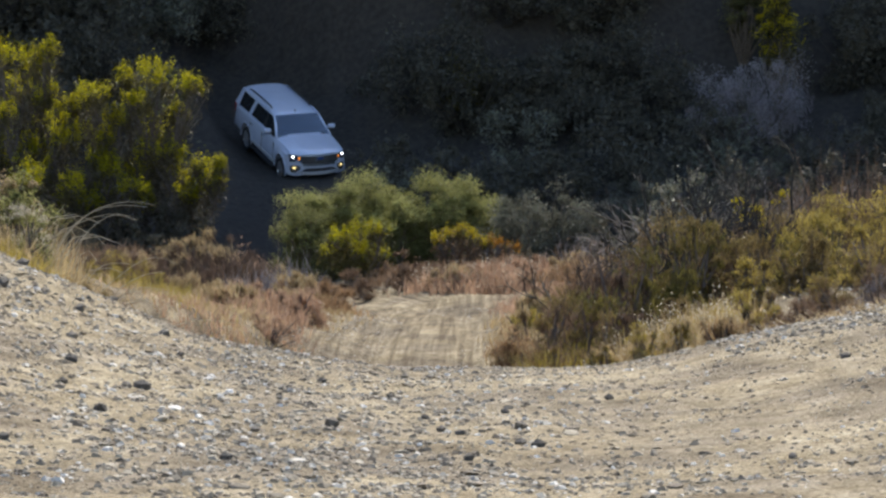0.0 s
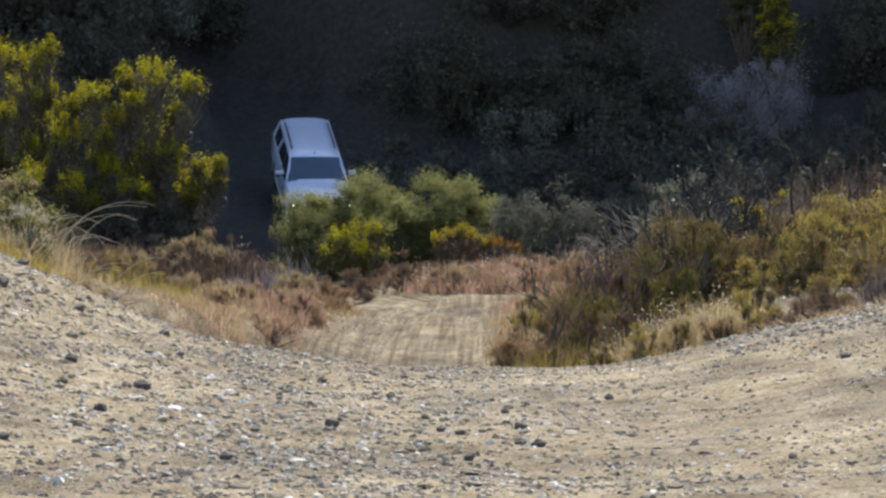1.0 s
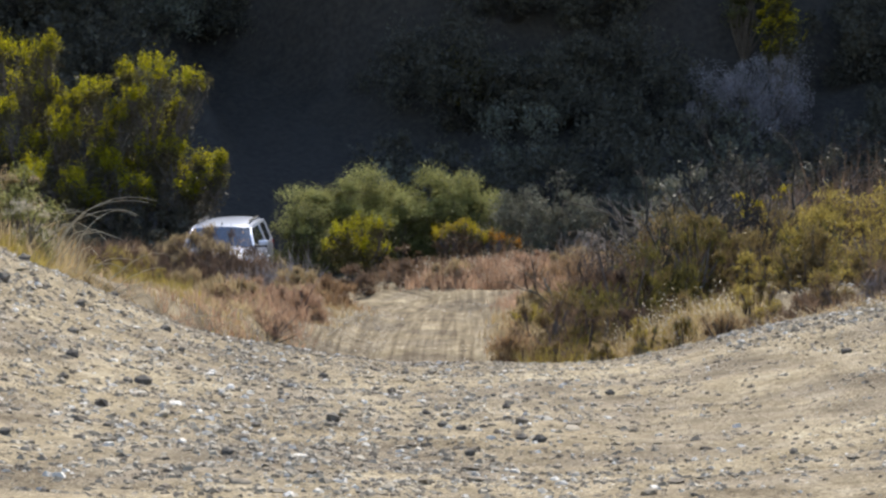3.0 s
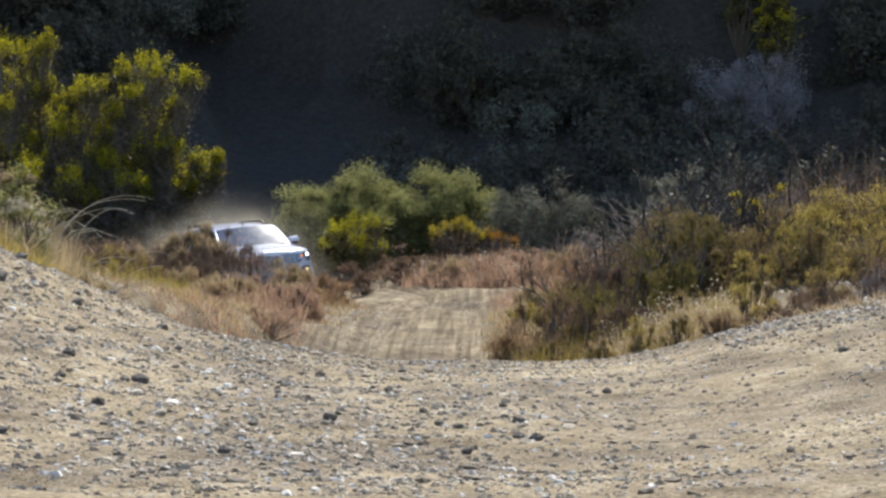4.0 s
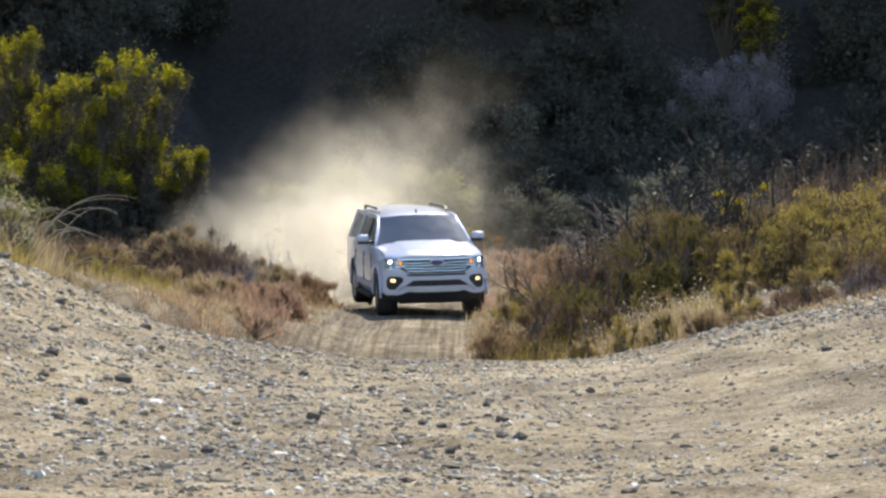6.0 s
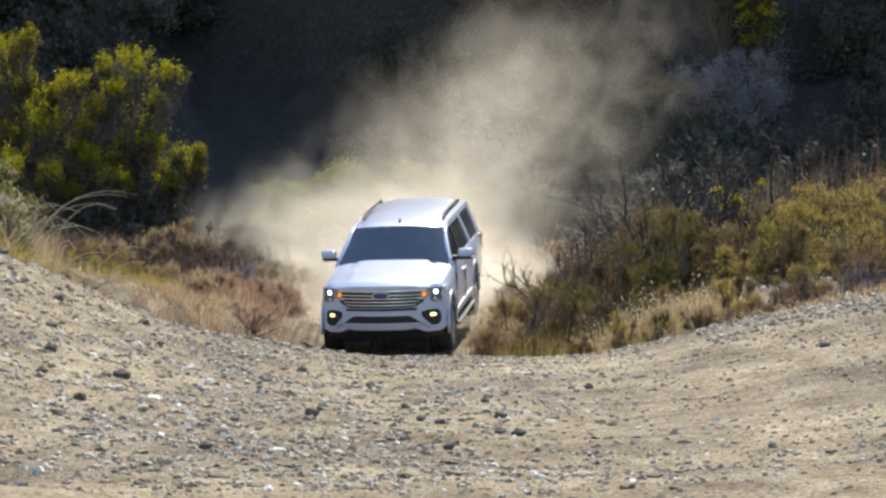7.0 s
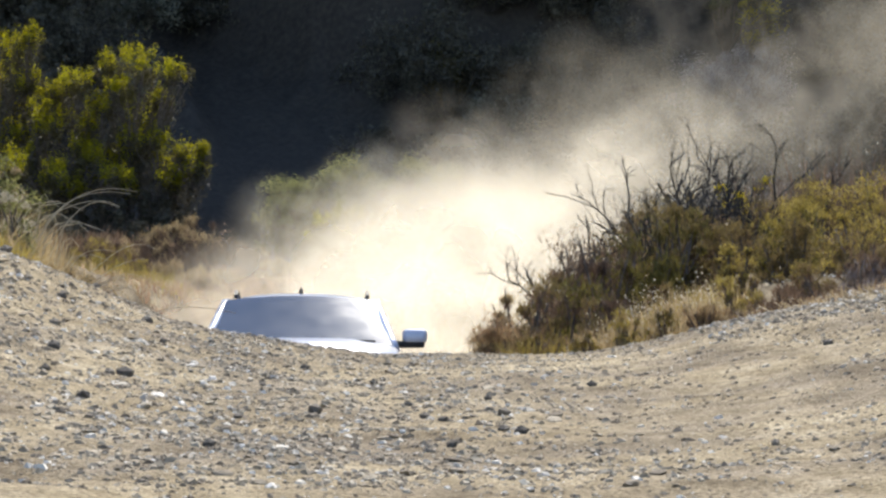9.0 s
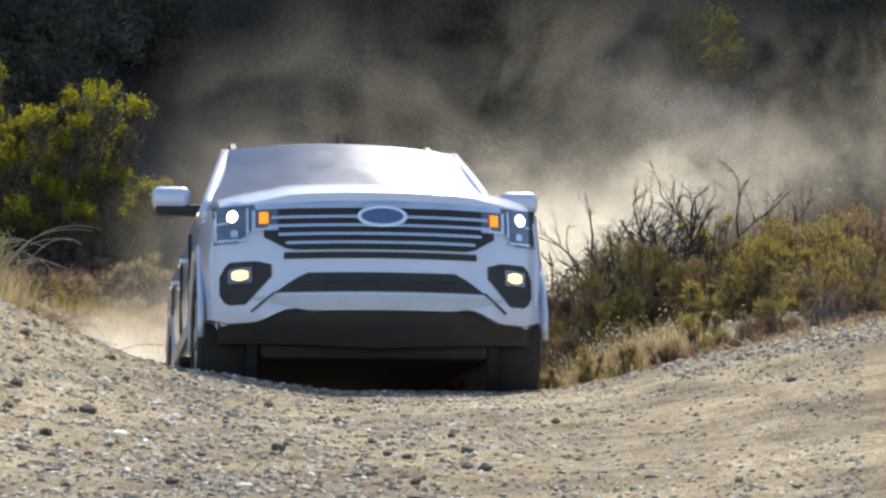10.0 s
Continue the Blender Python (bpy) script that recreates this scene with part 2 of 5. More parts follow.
def make_ground():
    xs = np.concatenate([np.linspace(-320, -60, 10), np.linspace(-50, -10, 30), np.linspace(-9, 9, 141), np.linspace(10, 50, 30), np.linspace(60, 320, 10)])
    ys = np.concatenate([np.linspace(-320, -10, 12), np.linspace(-5, 6, 8), np.linspace(6.5, 24, 190), np.linspace(24.2, 66, 200), np.linspace(66.7, 110, 64), np.linspace(113, 160, 14), np.linspace(180, 420, 8)])
    X, Y = np.meshgrid(xs, ys)
    Z = rough_height(X, Y)
    nx, ny = len(xs), len(ys)
    verts = np.column_stack([X.ravel(), Y.ravel(), Z.ravel()])
    i = np.arange(nx * ny).reshape(ny, nx)
    faces = np.column_stack([i[:-1, :-1].ravel(), i[:-1, 1:].ravel(), i[1:, 1:].ravel(), i[1:, :-1].ravel()])
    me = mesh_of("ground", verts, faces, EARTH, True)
    middle = np.interp(verts[:, 1], (-60, 12, 25, 62, 75, 112), (0.0, 0.0, -1.15, -0.45, -4.0, -14.0))
    uv = np.column_stack([verts[:, 0] - middle, verts[:, 1]])
    me.uv_layers.new(name="track").data.foreach_set("uv", uv[faces.ravel()].ravel())
    ob = new("ground", me)
    return tagged(ob, "dry pale earth track dipping between banks below a steep hill", "ground", kind="structure")


make_ground()


# ---- stones ----
def stone_mesh(seed, flat=0.7):
    rnd = random.Random(seed)
    bm = bmesh.new()
    bmesh.ops.create_icosphere(bm, subdivisions=1, radius=0.5)
    off = Vector((rnd.random() * 50, rnd.random() * 50, 0))
    for v in bm.verts:
        v.co *= 1 + 0.55 * noise.noise(v.co * 1.9 + off) + rnd.uniform(-0.08, 0.08)
        v.co.z *= flat
    me = bpy.data.meshes.new("rock")
    bm.to_mesh(me)
    bm.free()
    return me


def make_rocks():
    rnd = random.Random(5)
    shapes = [stone_mesh(i, 0.26 + 0.05 * (i % 5)) for i in range(8)]
    darks = [stone_mesh(20 + i, 0.8) for i in range(3)]
    for m in shapes:
        m.materials.append(STONE)
    for m in darks:
        m.materials.append(DARKSTONE)

    def put(x, y, s, me, label):
        ob = new("rock", me)
        z = float(rough_height(np.array([x]), np.array([y]))[0])
        ob.matrix_world = pose(x, y, z + 0.07 * s, rnd.uniform(-12, 12), rnd.uniform(-12, 12), rnd.uniform(0, 360)) @ Matrix.Diagonal((s, s * rnd.uniform(0.7, 1.0), s, 1))
        tagged(ob, label, "rock", "loose rocks on the track")

    # the few dark stones that stand out on the track: x, distance, size
    for x, y, s in ((-1.28, 11.9, 0.085), (-0.435, 10.9, 0.075), (0.29, 10.42, 0.056), (0.345, 10.24, 0.056), (-1.62, 12.2, 0.065), (0.065, 10.85, 0.05),
                    (-1.3, 10.6, 0.075), (0.09, 9.75, 0.045), (-1.34, 11.85, 0.06), (-1.45, 9.2, 0.05), (-0.7, 9.0, 0.045), (0.75, 12.6, 0.05),
                    (1.9, 13.2, 0.06), (-1.1, 14.4, 0.06), (-0.6, 13.8, 0.05), (-1.75, 13.2, 0.07), (-2.1, 12.6, 0.05), (-0.9, 12.7, 0.045), (-0.25, 13.1, 0.04), (-1.5, 15.0, 0.08), (-0.2, 14.6, 0.05), (-2.25, 14.2, 0.09), (-1.9, 14.6, 0.07), (-2.5, 16.6, 0.085), (-1.94, 16.4, 0.07), (1.2, 9.6, 0.045)):
        put(x, y, s, rnd.choice(darks), "dark grey rounded stone lying on pale gravel")
    for _ in range(16):
        y = 8.6 + 6.8 * rnd.random()
        put(rnd.uniform(-0.165, 0.03) * y, y, 0.02 + 0.045 * rnd.random() ** 2, rnd.choice(darks), "dark grey rounded stone lying on pale gravel")
    k = 0
    while k < 270:
        y = 8.0 + 7.6 * rnd.random() ** 1.1
        x = rnd.uniform(-0.165, 0.165) * y
        if rnd.random() < float(step(-0.2, 1.6, np.array(x))) * 0.8:
            continue
        s = 0.022 + 0.05 * rnd.random() ** 2.5
        put(x, y, s, rnd.choice(shapes), "angular pale stone lying on dry earth")
        k += 1


def make_gravel():
    """The small stuff between the stones, in one sheet."""
    rnd = np.random.RandomState(3)
    base = []
    for i in range(6):
        bm = bmesh.new()
        bmesh.ops.create_cube(bm, size=1.0)
        r = random.Random(i)
        for v in bm.verts:
            top = 0.5 if v.co.z > 0 else 1.0
            v.co = Vector((v.co.x * r.uniform(0.55, 1.0) * top, v.co.y * r.uniform(0.55, 1.0) * top, v.co.z * r.uniform(0.22, 0.5)))
        base.append((np.array([v.co[:] for v in bm.verts]), [[v.index for v in f.verts] for f in bm.faces]))
        bm.free()
    verts, faces, o = [], [], 0
    n = 40000
    y = np.concatenate([7.6 + 13.0 * rnd.rand(n - 8000), 38 + 22 * rnd.rand(8000)])
    x = np.where(y < 21, rnd.uniform(-0.17, 0.17, n) * y, 0)
    x[n - 8000:] = np.interp(y[n - 8000:], ROAD[:, 0], ROAD[:, 1]) + np.where(rnd.rand(8000) < 0.65, -1, 1) * (2.1 - 1.5 * rnd.rand(8000) ** 1.5)
    # lies thicker in some patches than in others
    keep = np.array([noise.noise(Vector((p * 1.1, q * 0.5, 9))) + noise.noise(Vector((p * 3.7, q * 1.6, 2))) * 0.6 for p, q in zip(x, y)]) + rnd.normal(size=n) * 0.35 + 0.6 * step(-0.2, -1.5, x) - 0.25 * step(-0.2, 1.3, x) * step(13.5, 10, y) - 0.15 * step(11, 8.5, y) > -0.12
    keep[y > 21] = True
    x, y = x[keep], y[keep]
    # coarser stones on the bank beside the track
    m = 7200
    yb = 8.0 + 8.2 * rnd.rand(m)
    xb = yb * -0.165 * np.clip(rnd.rand(m) * 0.85 + 0.4 * rnd.normal(size=m), -0.98, 1)
    # grey rubble on the shoulder of the bank below the scrub
    xb[:1900], yb[:1900] = 1.5 + 1.7 * rnd.rand(1900) ** 0.8, 14.6 + 3.2 * rnd.rand(1900)
    x, y = np.concatenate([x, xb]), np.concatenate([y, yb])
    n = len(x)
    z = rough_height(x, y)
    size = np.where(y < 21, 0.008 + 0.026 * rnd.rand(n) ** 3, 0.012 + 0.036 * rnd.rand(n) ** 2)
    size[n - m:] = 0.012 + 0.042 * rnd.rand(m) ** 2.2
    for k in range(n):
        bv, bf = base[k % 6]
        e = Euler((rnd.normal() * 0.22, rnd.normal() * 0.22, rnd.rand() * 6.3)).to_matrix()
        v = bv @ np.array(e).T * size[k] + (x[k], y[k], z[k] + size[k] * 0.03)
        verts.append(v)
        faces += [[a + o for a in f] for f in bf]
        o += len(v)
    ob = new("gravel", mesh_of("gravel", np.concatenate(verts), faces, STONE))
    tagged(ob, "grey and beige gravel scattered over the dry track", "gravel", kind="stuff")


# ---- plants ----
def quads(centres, normals, spin, length, width):
    """Pointed leaves: one four-cornered blade for each centre."""
    n = normals / np.linalg.norm(normals, axis=1)[:, None]
    a = np.cross(n, spin)
    a /= np.linalg.norm(a, axis=1)[:, None] + 1e-9
    b = np.cross(n, a)
    L, W = length[:, None] * 0.5, width[:, None] * 0.5
    v = np.stack([centres - a * L, centres + b * W, centres + a * L, centres - b * W], 1).reshape(-1, 3)
    f = np.arange(len(v)).reshape(-1, 4)
    return v, f


def tubes(paths, r0, r1, sides=4):
    """Thin tapered stems along paths of points."""
    verts, faces, o = [], [], 0
    for p, a, b in zip(paths, r0, r1):
        p = np.asarray(p)
        k = len(p)
        rings = []
        for i in range(k):
            d = p[min(i + 1, k - 1)] - p[max(i - 1, 0)]
            d = d / (np.linalg.norm(d) + 1e-9)
            u = np.cross(d, (0.31, 0.9, 0.2))
            u /= np.linalg.norm(u) + 1e-9
            w = np.cross(d, u)
            r = a + (b - a) * i / (k - 1)
            ang = np.arange(sides) * 2 * np.pi / sides
            rings.append(p[i] + r * (np.cos(ang)[:, None] * u + np.sin(ang)[:, None] * w))
        verts.append(np.concatenate(rings))
        for i in range(k - 1):
            for s in range(sides):
                q = (s + 1) % sides
                faces.append((o + i * sides + s, o + i * sides + q, o + (i + 1) * sides + q, o + (i + 1) * sides + s))
        o += k * sides
    return np.concatenate(verts), faces


def grow_clumps(rnd, n, r, h, low=0.25, dome=False):
    """Centres and sizes of the leaf clumps of a bush that is wider above than at its foot."""
    c = []
    while len(c) < n:
        d = rnd.normal(size=3)
        d /= np.linalg.norm(d)
        q = rnd.rand() ** 0.45
        p = np.array((d[0] * r * q, d[1] * r * q, h * (low + (1 - low) * (0.5 + 0.5 * d[2] * q))))
        if dome:
            p = np.array((d[0] * r * q, d[1] * r * q, h * (0.08 + 0.84 * abs(d[2]) * q)))
        c.append(p * (1 + 0.12 * np.clip(rnd.normal(), -1.6, 1.1)))
    c = np.array(c)
    s = (0.07 + 0.19 * rnd.rand(n) ** 1.4) * (r + h) * 0.5
    return c, s


def shrub(name, seed, r, h, clumps, leaves, leaf, material, label, low=0.25, tips=None, spread=1.0, narrow=0.45, stem=BARK, upright=0.0):
    """A bush: Empty at its foot > stems, foliage and, where it has them, blossom or lit tips."""
    rnd = np.random.RandomState(seed)
    root = tagged(new(name), label, "shrub")
    c, s = grow_clumps(rnd, clumps, r, h, low, low < 0.13)
    paths = []
    for p in c:
        foot = np.array((rnd.normal() * 0.06 * r, rnd.normal() * 0.06 * r, -0.1))
        mid = foot + (p - foot) * 0.5 + rnd.normal(size=3) * 0.07 * h * np.array((1, 1, 0.4)) + (0, 0, 0.06 * h)
        paths.append([foot, mid, p, p + (p - mid) * 0.25 + rnd.normal(size=3) * 0.03 * h])
    k = len(c)
    v, f = tubes(paths, np.full(k, 0.008 + 0.008 * h), np.full(k, 0.004), 4)
    child("trunk", mesh_of("trunk", v, f, stem), root)

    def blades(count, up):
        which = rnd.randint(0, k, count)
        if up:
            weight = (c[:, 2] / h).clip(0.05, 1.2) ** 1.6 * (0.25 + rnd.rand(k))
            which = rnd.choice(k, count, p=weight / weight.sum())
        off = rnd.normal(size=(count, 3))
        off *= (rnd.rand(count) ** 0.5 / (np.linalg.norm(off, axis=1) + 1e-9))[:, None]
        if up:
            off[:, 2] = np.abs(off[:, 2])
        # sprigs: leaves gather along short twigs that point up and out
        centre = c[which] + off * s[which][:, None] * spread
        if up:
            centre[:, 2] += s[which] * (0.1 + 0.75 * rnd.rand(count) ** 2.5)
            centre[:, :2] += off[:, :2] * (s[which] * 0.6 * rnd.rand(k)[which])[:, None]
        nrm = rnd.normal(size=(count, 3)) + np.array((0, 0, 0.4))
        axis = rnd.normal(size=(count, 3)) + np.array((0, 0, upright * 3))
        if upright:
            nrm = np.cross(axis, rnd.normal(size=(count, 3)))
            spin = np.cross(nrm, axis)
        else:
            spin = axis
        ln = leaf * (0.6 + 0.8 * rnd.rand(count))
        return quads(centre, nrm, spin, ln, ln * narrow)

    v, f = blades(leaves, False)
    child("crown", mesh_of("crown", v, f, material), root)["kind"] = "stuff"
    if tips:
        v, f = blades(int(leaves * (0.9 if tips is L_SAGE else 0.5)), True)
        # on the hillside's yellow bush the blossom is painted sunlight, not flowers
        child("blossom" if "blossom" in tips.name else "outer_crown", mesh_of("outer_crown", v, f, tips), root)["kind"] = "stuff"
    return root


def set_on(ob, x, y, turn=0.0, sink=0.05):
    z = float(height(np.array([x]), np.array([y]))[0])
    ob.matrix_basis = pose(x, y, z - sink, 0, 0, turn)
    return ob


def dead_shrub(seed, r, h, stems_n, label, material=DEADWOOD, thick=1.0):
    """Bare branches that fork three times."""
    rnd = np.random.RandomState(seed)
    root = tagged(new("dead_shrub"), label, "shrub")

    def grow(p, d, length, rad, level, out):
        pts, q = [p], p
        for _ in range(3):
            d = d + rnd.normal(size=3) * 0.22
            d /= np.linalg.norm(d)
            q = q + d * length / 3
            pts.append(q)
        out.append((pts, rad, rad * 0.55))
        if level:
            for _ in range(rnd.randint(2, 4)):
                i = rnd.randint(1, 4)
                grow(pts[i], d + rnd.normal(size=3) * 0.55 + np.array((0, 0, 0.25)), length * rnd.uniform(0.45, 0.7), rad * 0.62, level - 1, out)

    out = []
    for _ in range(stems_n):
        a = rnd.rand() * 6.28
        lean = rnd.rand() * 0.9
        grow(np.array((np.cos(a) * 0.08 * r, np.sin(a) * 0.08 * r, -0.05)), np.array((np.cos(a) * lean, np.sin(a) * lean, 1.0)), h * rnd.uniform(0.4, 0.62), (0.008 + 0.007 * h) * thick, 3, out)
    v, f = tubes([o[0] for o in out], [o[1] for o in out], [o[2] for o in out], 3)
    child("branchwork", mesh_of("branchwork", v, f, material), root)["kind"] = "stuff"
    return root


def grass(label, seed, area, count, h, material, lean=0.35, width=0.008, tuft=0.15, heads=None, name="dry_grass", big=1.0):
    """A patch of blades in tufts. area: x0, x1, y0, y1 in metres."""
    rnd = np.random.RandomState(seed)
    x0, x1, y0, y1 = area
    cx, cy = (x0 + x1) / 2, (y0 + y1) / 2
    nt = max(6, count // 28)
    ang, rad = rnd.rand(nt) * 6.28, np.sqrt(rnd.rand(nt))
    tx, ty = cx + np.cos(ang) * rad * (x1 - x0) / 2, cy + np.sin(ang) * rad * (y1 - y0) / 2
    th = (0.55 + 0.75 * rnd.rand(nt)) * (1.05 - 0.45 * rad)
    w = rnd.randint(0, nt, count)
    bx, by = tx[w] + rnd.normal(size=count) * tuft, ty[w] + rnd.normal(size=count) * tuft
    bz = height(bx, by) - 0.02
    foot = np.column_stack([bx - cx, by - cy, bz])
    hh = h * th[w] * (0.5 + 0.6 * rnd.rand(count))
    la = rnd.rand(count) * 6.28
    ll = np.abs(rnd.normal(size=count)) * lean * hh
    out = np.column_stack([np.cos(la) * ll, np.sin(la) * ll, np.zeros(count)])
    mid = foot + out * 0.3 + np.column_stack([np.zeros((count, 2)), hh * 0.55])
    top = foot + out + np.column_stack([np.zeros((count, 2)), hh * (1 - 0.25 * np.minimum(1, ll / (hh + 1e-6)))])
    sa = rnd.rand(count) * 6.28
    side = np.column_stack([np.cos(sa), np.sin(sa) * 0.5, np.zeros(count)]) * (width * (0.6 + 0.8 * rnd.rand(count)))[:, None]
    v = np.stack([foot - side, foot + side, mid + side * 0.8, mid - side * 0.8, top], 1).reshape(-1, 3)
    i = np.arange(count)[:, None] * 5
    f = [tuple(q) for q in (i + np.array([0, 1, 2, 3]))] + [tuple(q) for q in (i + np.array([3, 2, 4]))]
    ob = new(name, mesh_of(name, v, f, material))
    ob.location = (cx, cy, 0)
    tagged(ob, label, "grass", kind="stuff")
    if heads:
        m = int(count * 0.10)
        pick = rnd.randint(0, count, m)
        c = np.repeat(top[pick], 4, 0) + rnd.normal(size=(m * 4, 3)) * np.array((0.012, 0.012, 0.03)) * (1 + h)
        ln = np.full(m * 4, width * 3.2 * big)
        v, f = quads(c, rnd.normal(size=(m * 4, 3)), rnd.normal(size=(m * 4, 3)), ln, ln * 0.6)
        hd = child("seed_heads", mesh_of("seed_heads", v, f, heads), ob, "pale dry seed heads")
        hd["kind"] = "stuff"
    return ob


make_rocks()
make_gravel()

# big yellow-topped bushes beyond the bend
def sprayed_bush(seed, x, y, sprays, label, leaf=L_YELLOW, dry=L_SHADOWED, name="yellow_bush", fine=1.0, tall=1.0):
    """A tall open bush: bare grey-brown inside, its branches end in tight sprays of small leaves, painted bright on top
    and shaded below.
    sprays: (x, height, radius), in metres, x and height from the bush's foot."""
    rnd = np.random.RandomState(seed)
    root = tagged(new(name), label, "shrub")
    paths, inner, under, outer = [], [], [], []
    for sx, sz, r in sprays:
        tip = np.array((sx, rnd.uniform(-0.7, 0.7) * fine, sz * tall))
        foot = np.array((rnd.normal() * 0.15 + sx * 0.15, rnd.normal() * 0.15, -0.1))
        knee = foot + (tip - foot) * 0.55 + rnd.normal(size=3) * 0.12 + (0, 0, 0.1)
        paths.append([foot, knee, tip - (0, 0, r * 0.5)])
        for _ in range(7):
            end = tip + rnd.normal(size=3) * r * 0.5
            paths.append([knee, (knee + end) / 2 + rnd.normal(size=3) * 0.1, end])
        # twiggy, nearly leafless mass below the spray
        k = int((1600 * r + 400) * fine ** 2)
        u = rnd.rand(k, 1) ** 0.6
        inner.append(foot + (tip - foot) * (0.25 + 0.75 * u) + rnd.normal(size=(k, 3)) * r * (0.35 + 0.35 * u))
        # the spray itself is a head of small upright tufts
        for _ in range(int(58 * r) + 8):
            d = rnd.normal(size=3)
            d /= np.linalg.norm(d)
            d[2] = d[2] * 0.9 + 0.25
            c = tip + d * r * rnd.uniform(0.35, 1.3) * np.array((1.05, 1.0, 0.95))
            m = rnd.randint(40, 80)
            # sun and shade put into leaf colour: bright upper tufts, olive lower ones
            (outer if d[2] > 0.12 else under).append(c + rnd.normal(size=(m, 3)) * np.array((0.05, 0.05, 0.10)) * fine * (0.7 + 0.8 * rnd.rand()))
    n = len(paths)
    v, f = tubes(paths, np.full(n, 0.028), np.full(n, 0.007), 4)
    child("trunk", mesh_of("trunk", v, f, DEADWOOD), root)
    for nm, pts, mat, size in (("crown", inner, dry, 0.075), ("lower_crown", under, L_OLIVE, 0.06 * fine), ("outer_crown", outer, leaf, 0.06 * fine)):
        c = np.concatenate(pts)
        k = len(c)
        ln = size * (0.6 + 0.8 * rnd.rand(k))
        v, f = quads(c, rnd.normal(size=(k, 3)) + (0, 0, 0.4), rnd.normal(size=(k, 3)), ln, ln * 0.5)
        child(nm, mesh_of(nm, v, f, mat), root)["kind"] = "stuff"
    return set_on(root, x, y)


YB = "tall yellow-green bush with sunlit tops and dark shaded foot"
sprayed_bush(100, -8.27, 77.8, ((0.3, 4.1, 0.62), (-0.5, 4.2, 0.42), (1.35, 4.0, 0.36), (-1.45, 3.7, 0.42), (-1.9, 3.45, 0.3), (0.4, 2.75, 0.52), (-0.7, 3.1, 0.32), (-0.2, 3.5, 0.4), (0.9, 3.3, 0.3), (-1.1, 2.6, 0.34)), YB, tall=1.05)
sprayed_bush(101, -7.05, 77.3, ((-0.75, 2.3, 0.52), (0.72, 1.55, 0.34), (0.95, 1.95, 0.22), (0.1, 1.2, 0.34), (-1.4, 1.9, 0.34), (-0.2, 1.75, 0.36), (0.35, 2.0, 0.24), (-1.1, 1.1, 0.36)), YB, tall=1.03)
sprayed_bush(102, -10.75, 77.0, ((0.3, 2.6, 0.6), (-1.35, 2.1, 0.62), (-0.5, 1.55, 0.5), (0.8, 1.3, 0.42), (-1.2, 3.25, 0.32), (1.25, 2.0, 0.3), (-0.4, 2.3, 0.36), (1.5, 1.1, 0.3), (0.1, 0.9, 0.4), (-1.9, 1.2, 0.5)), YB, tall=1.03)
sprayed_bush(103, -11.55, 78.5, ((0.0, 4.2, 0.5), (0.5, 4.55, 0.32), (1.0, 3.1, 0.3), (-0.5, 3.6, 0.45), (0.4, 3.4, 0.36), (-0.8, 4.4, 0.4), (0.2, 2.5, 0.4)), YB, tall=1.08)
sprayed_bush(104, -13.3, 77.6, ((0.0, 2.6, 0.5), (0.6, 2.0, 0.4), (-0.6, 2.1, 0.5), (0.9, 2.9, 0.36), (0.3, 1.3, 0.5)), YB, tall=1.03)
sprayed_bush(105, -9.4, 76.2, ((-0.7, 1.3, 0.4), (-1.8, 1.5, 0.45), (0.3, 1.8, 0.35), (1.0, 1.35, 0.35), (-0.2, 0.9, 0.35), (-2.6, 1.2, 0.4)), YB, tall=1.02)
# low bushes added in dark leaf colour to carry the shade below the tall ones
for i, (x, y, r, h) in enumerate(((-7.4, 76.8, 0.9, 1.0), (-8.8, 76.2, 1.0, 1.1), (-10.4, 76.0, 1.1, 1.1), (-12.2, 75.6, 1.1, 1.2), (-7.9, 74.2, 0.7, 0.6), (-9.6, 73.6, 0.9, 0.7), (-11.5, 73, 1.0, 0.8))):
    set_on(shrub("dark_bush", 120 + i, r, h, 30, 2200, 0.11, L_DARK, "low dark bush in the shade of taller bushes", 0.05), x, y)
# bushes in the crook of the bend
# one leaf in two tones paints their shade: dark within, sunlit on upper tips
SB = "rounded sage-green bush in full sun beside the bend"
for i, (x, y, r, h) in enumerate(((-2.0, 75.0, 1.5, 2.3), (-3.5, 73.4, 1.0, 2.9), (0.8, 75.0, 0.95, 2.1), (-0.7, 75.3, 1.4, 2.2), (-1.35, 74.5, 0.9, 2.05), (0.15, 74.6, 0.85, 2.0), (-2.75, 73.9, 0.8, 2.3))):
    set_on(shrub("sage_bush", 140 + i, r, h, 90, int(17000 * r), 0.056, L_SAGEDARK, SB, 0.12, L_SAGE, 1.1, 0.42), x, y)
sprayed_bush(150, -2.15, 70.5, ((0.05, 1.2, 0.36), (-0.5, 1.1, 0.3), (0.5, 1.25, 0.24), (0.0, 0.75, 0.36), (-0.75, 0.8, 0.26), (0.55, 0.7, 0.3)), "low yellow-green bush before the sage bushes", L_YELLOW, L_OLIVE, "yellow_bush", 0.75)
sprayed_bush(151, 0.37, 69.5, ((-0.5, 0.95, 0.16), (-0.2, 1.05, 0.2), (0.1, 1.1, 0.2), (0.4, 1.0, 0.18), (0.65, 0.85, 0.14)), "low bush topped with bright yellow blossom", L_BLOOM_OR_LIT, G_BROWN, "flowering_bush", 0.6)
sprayed_bush(152, 1.4, 69.2, ((-0.25, 0.8, 0.12), (0.05, 0.78, 0.13), (0.35, 0.68, 0.12)), "low bush topped with orange blossom", L_ORANGE, G_BROWN, "flowering_bush", 0.6)
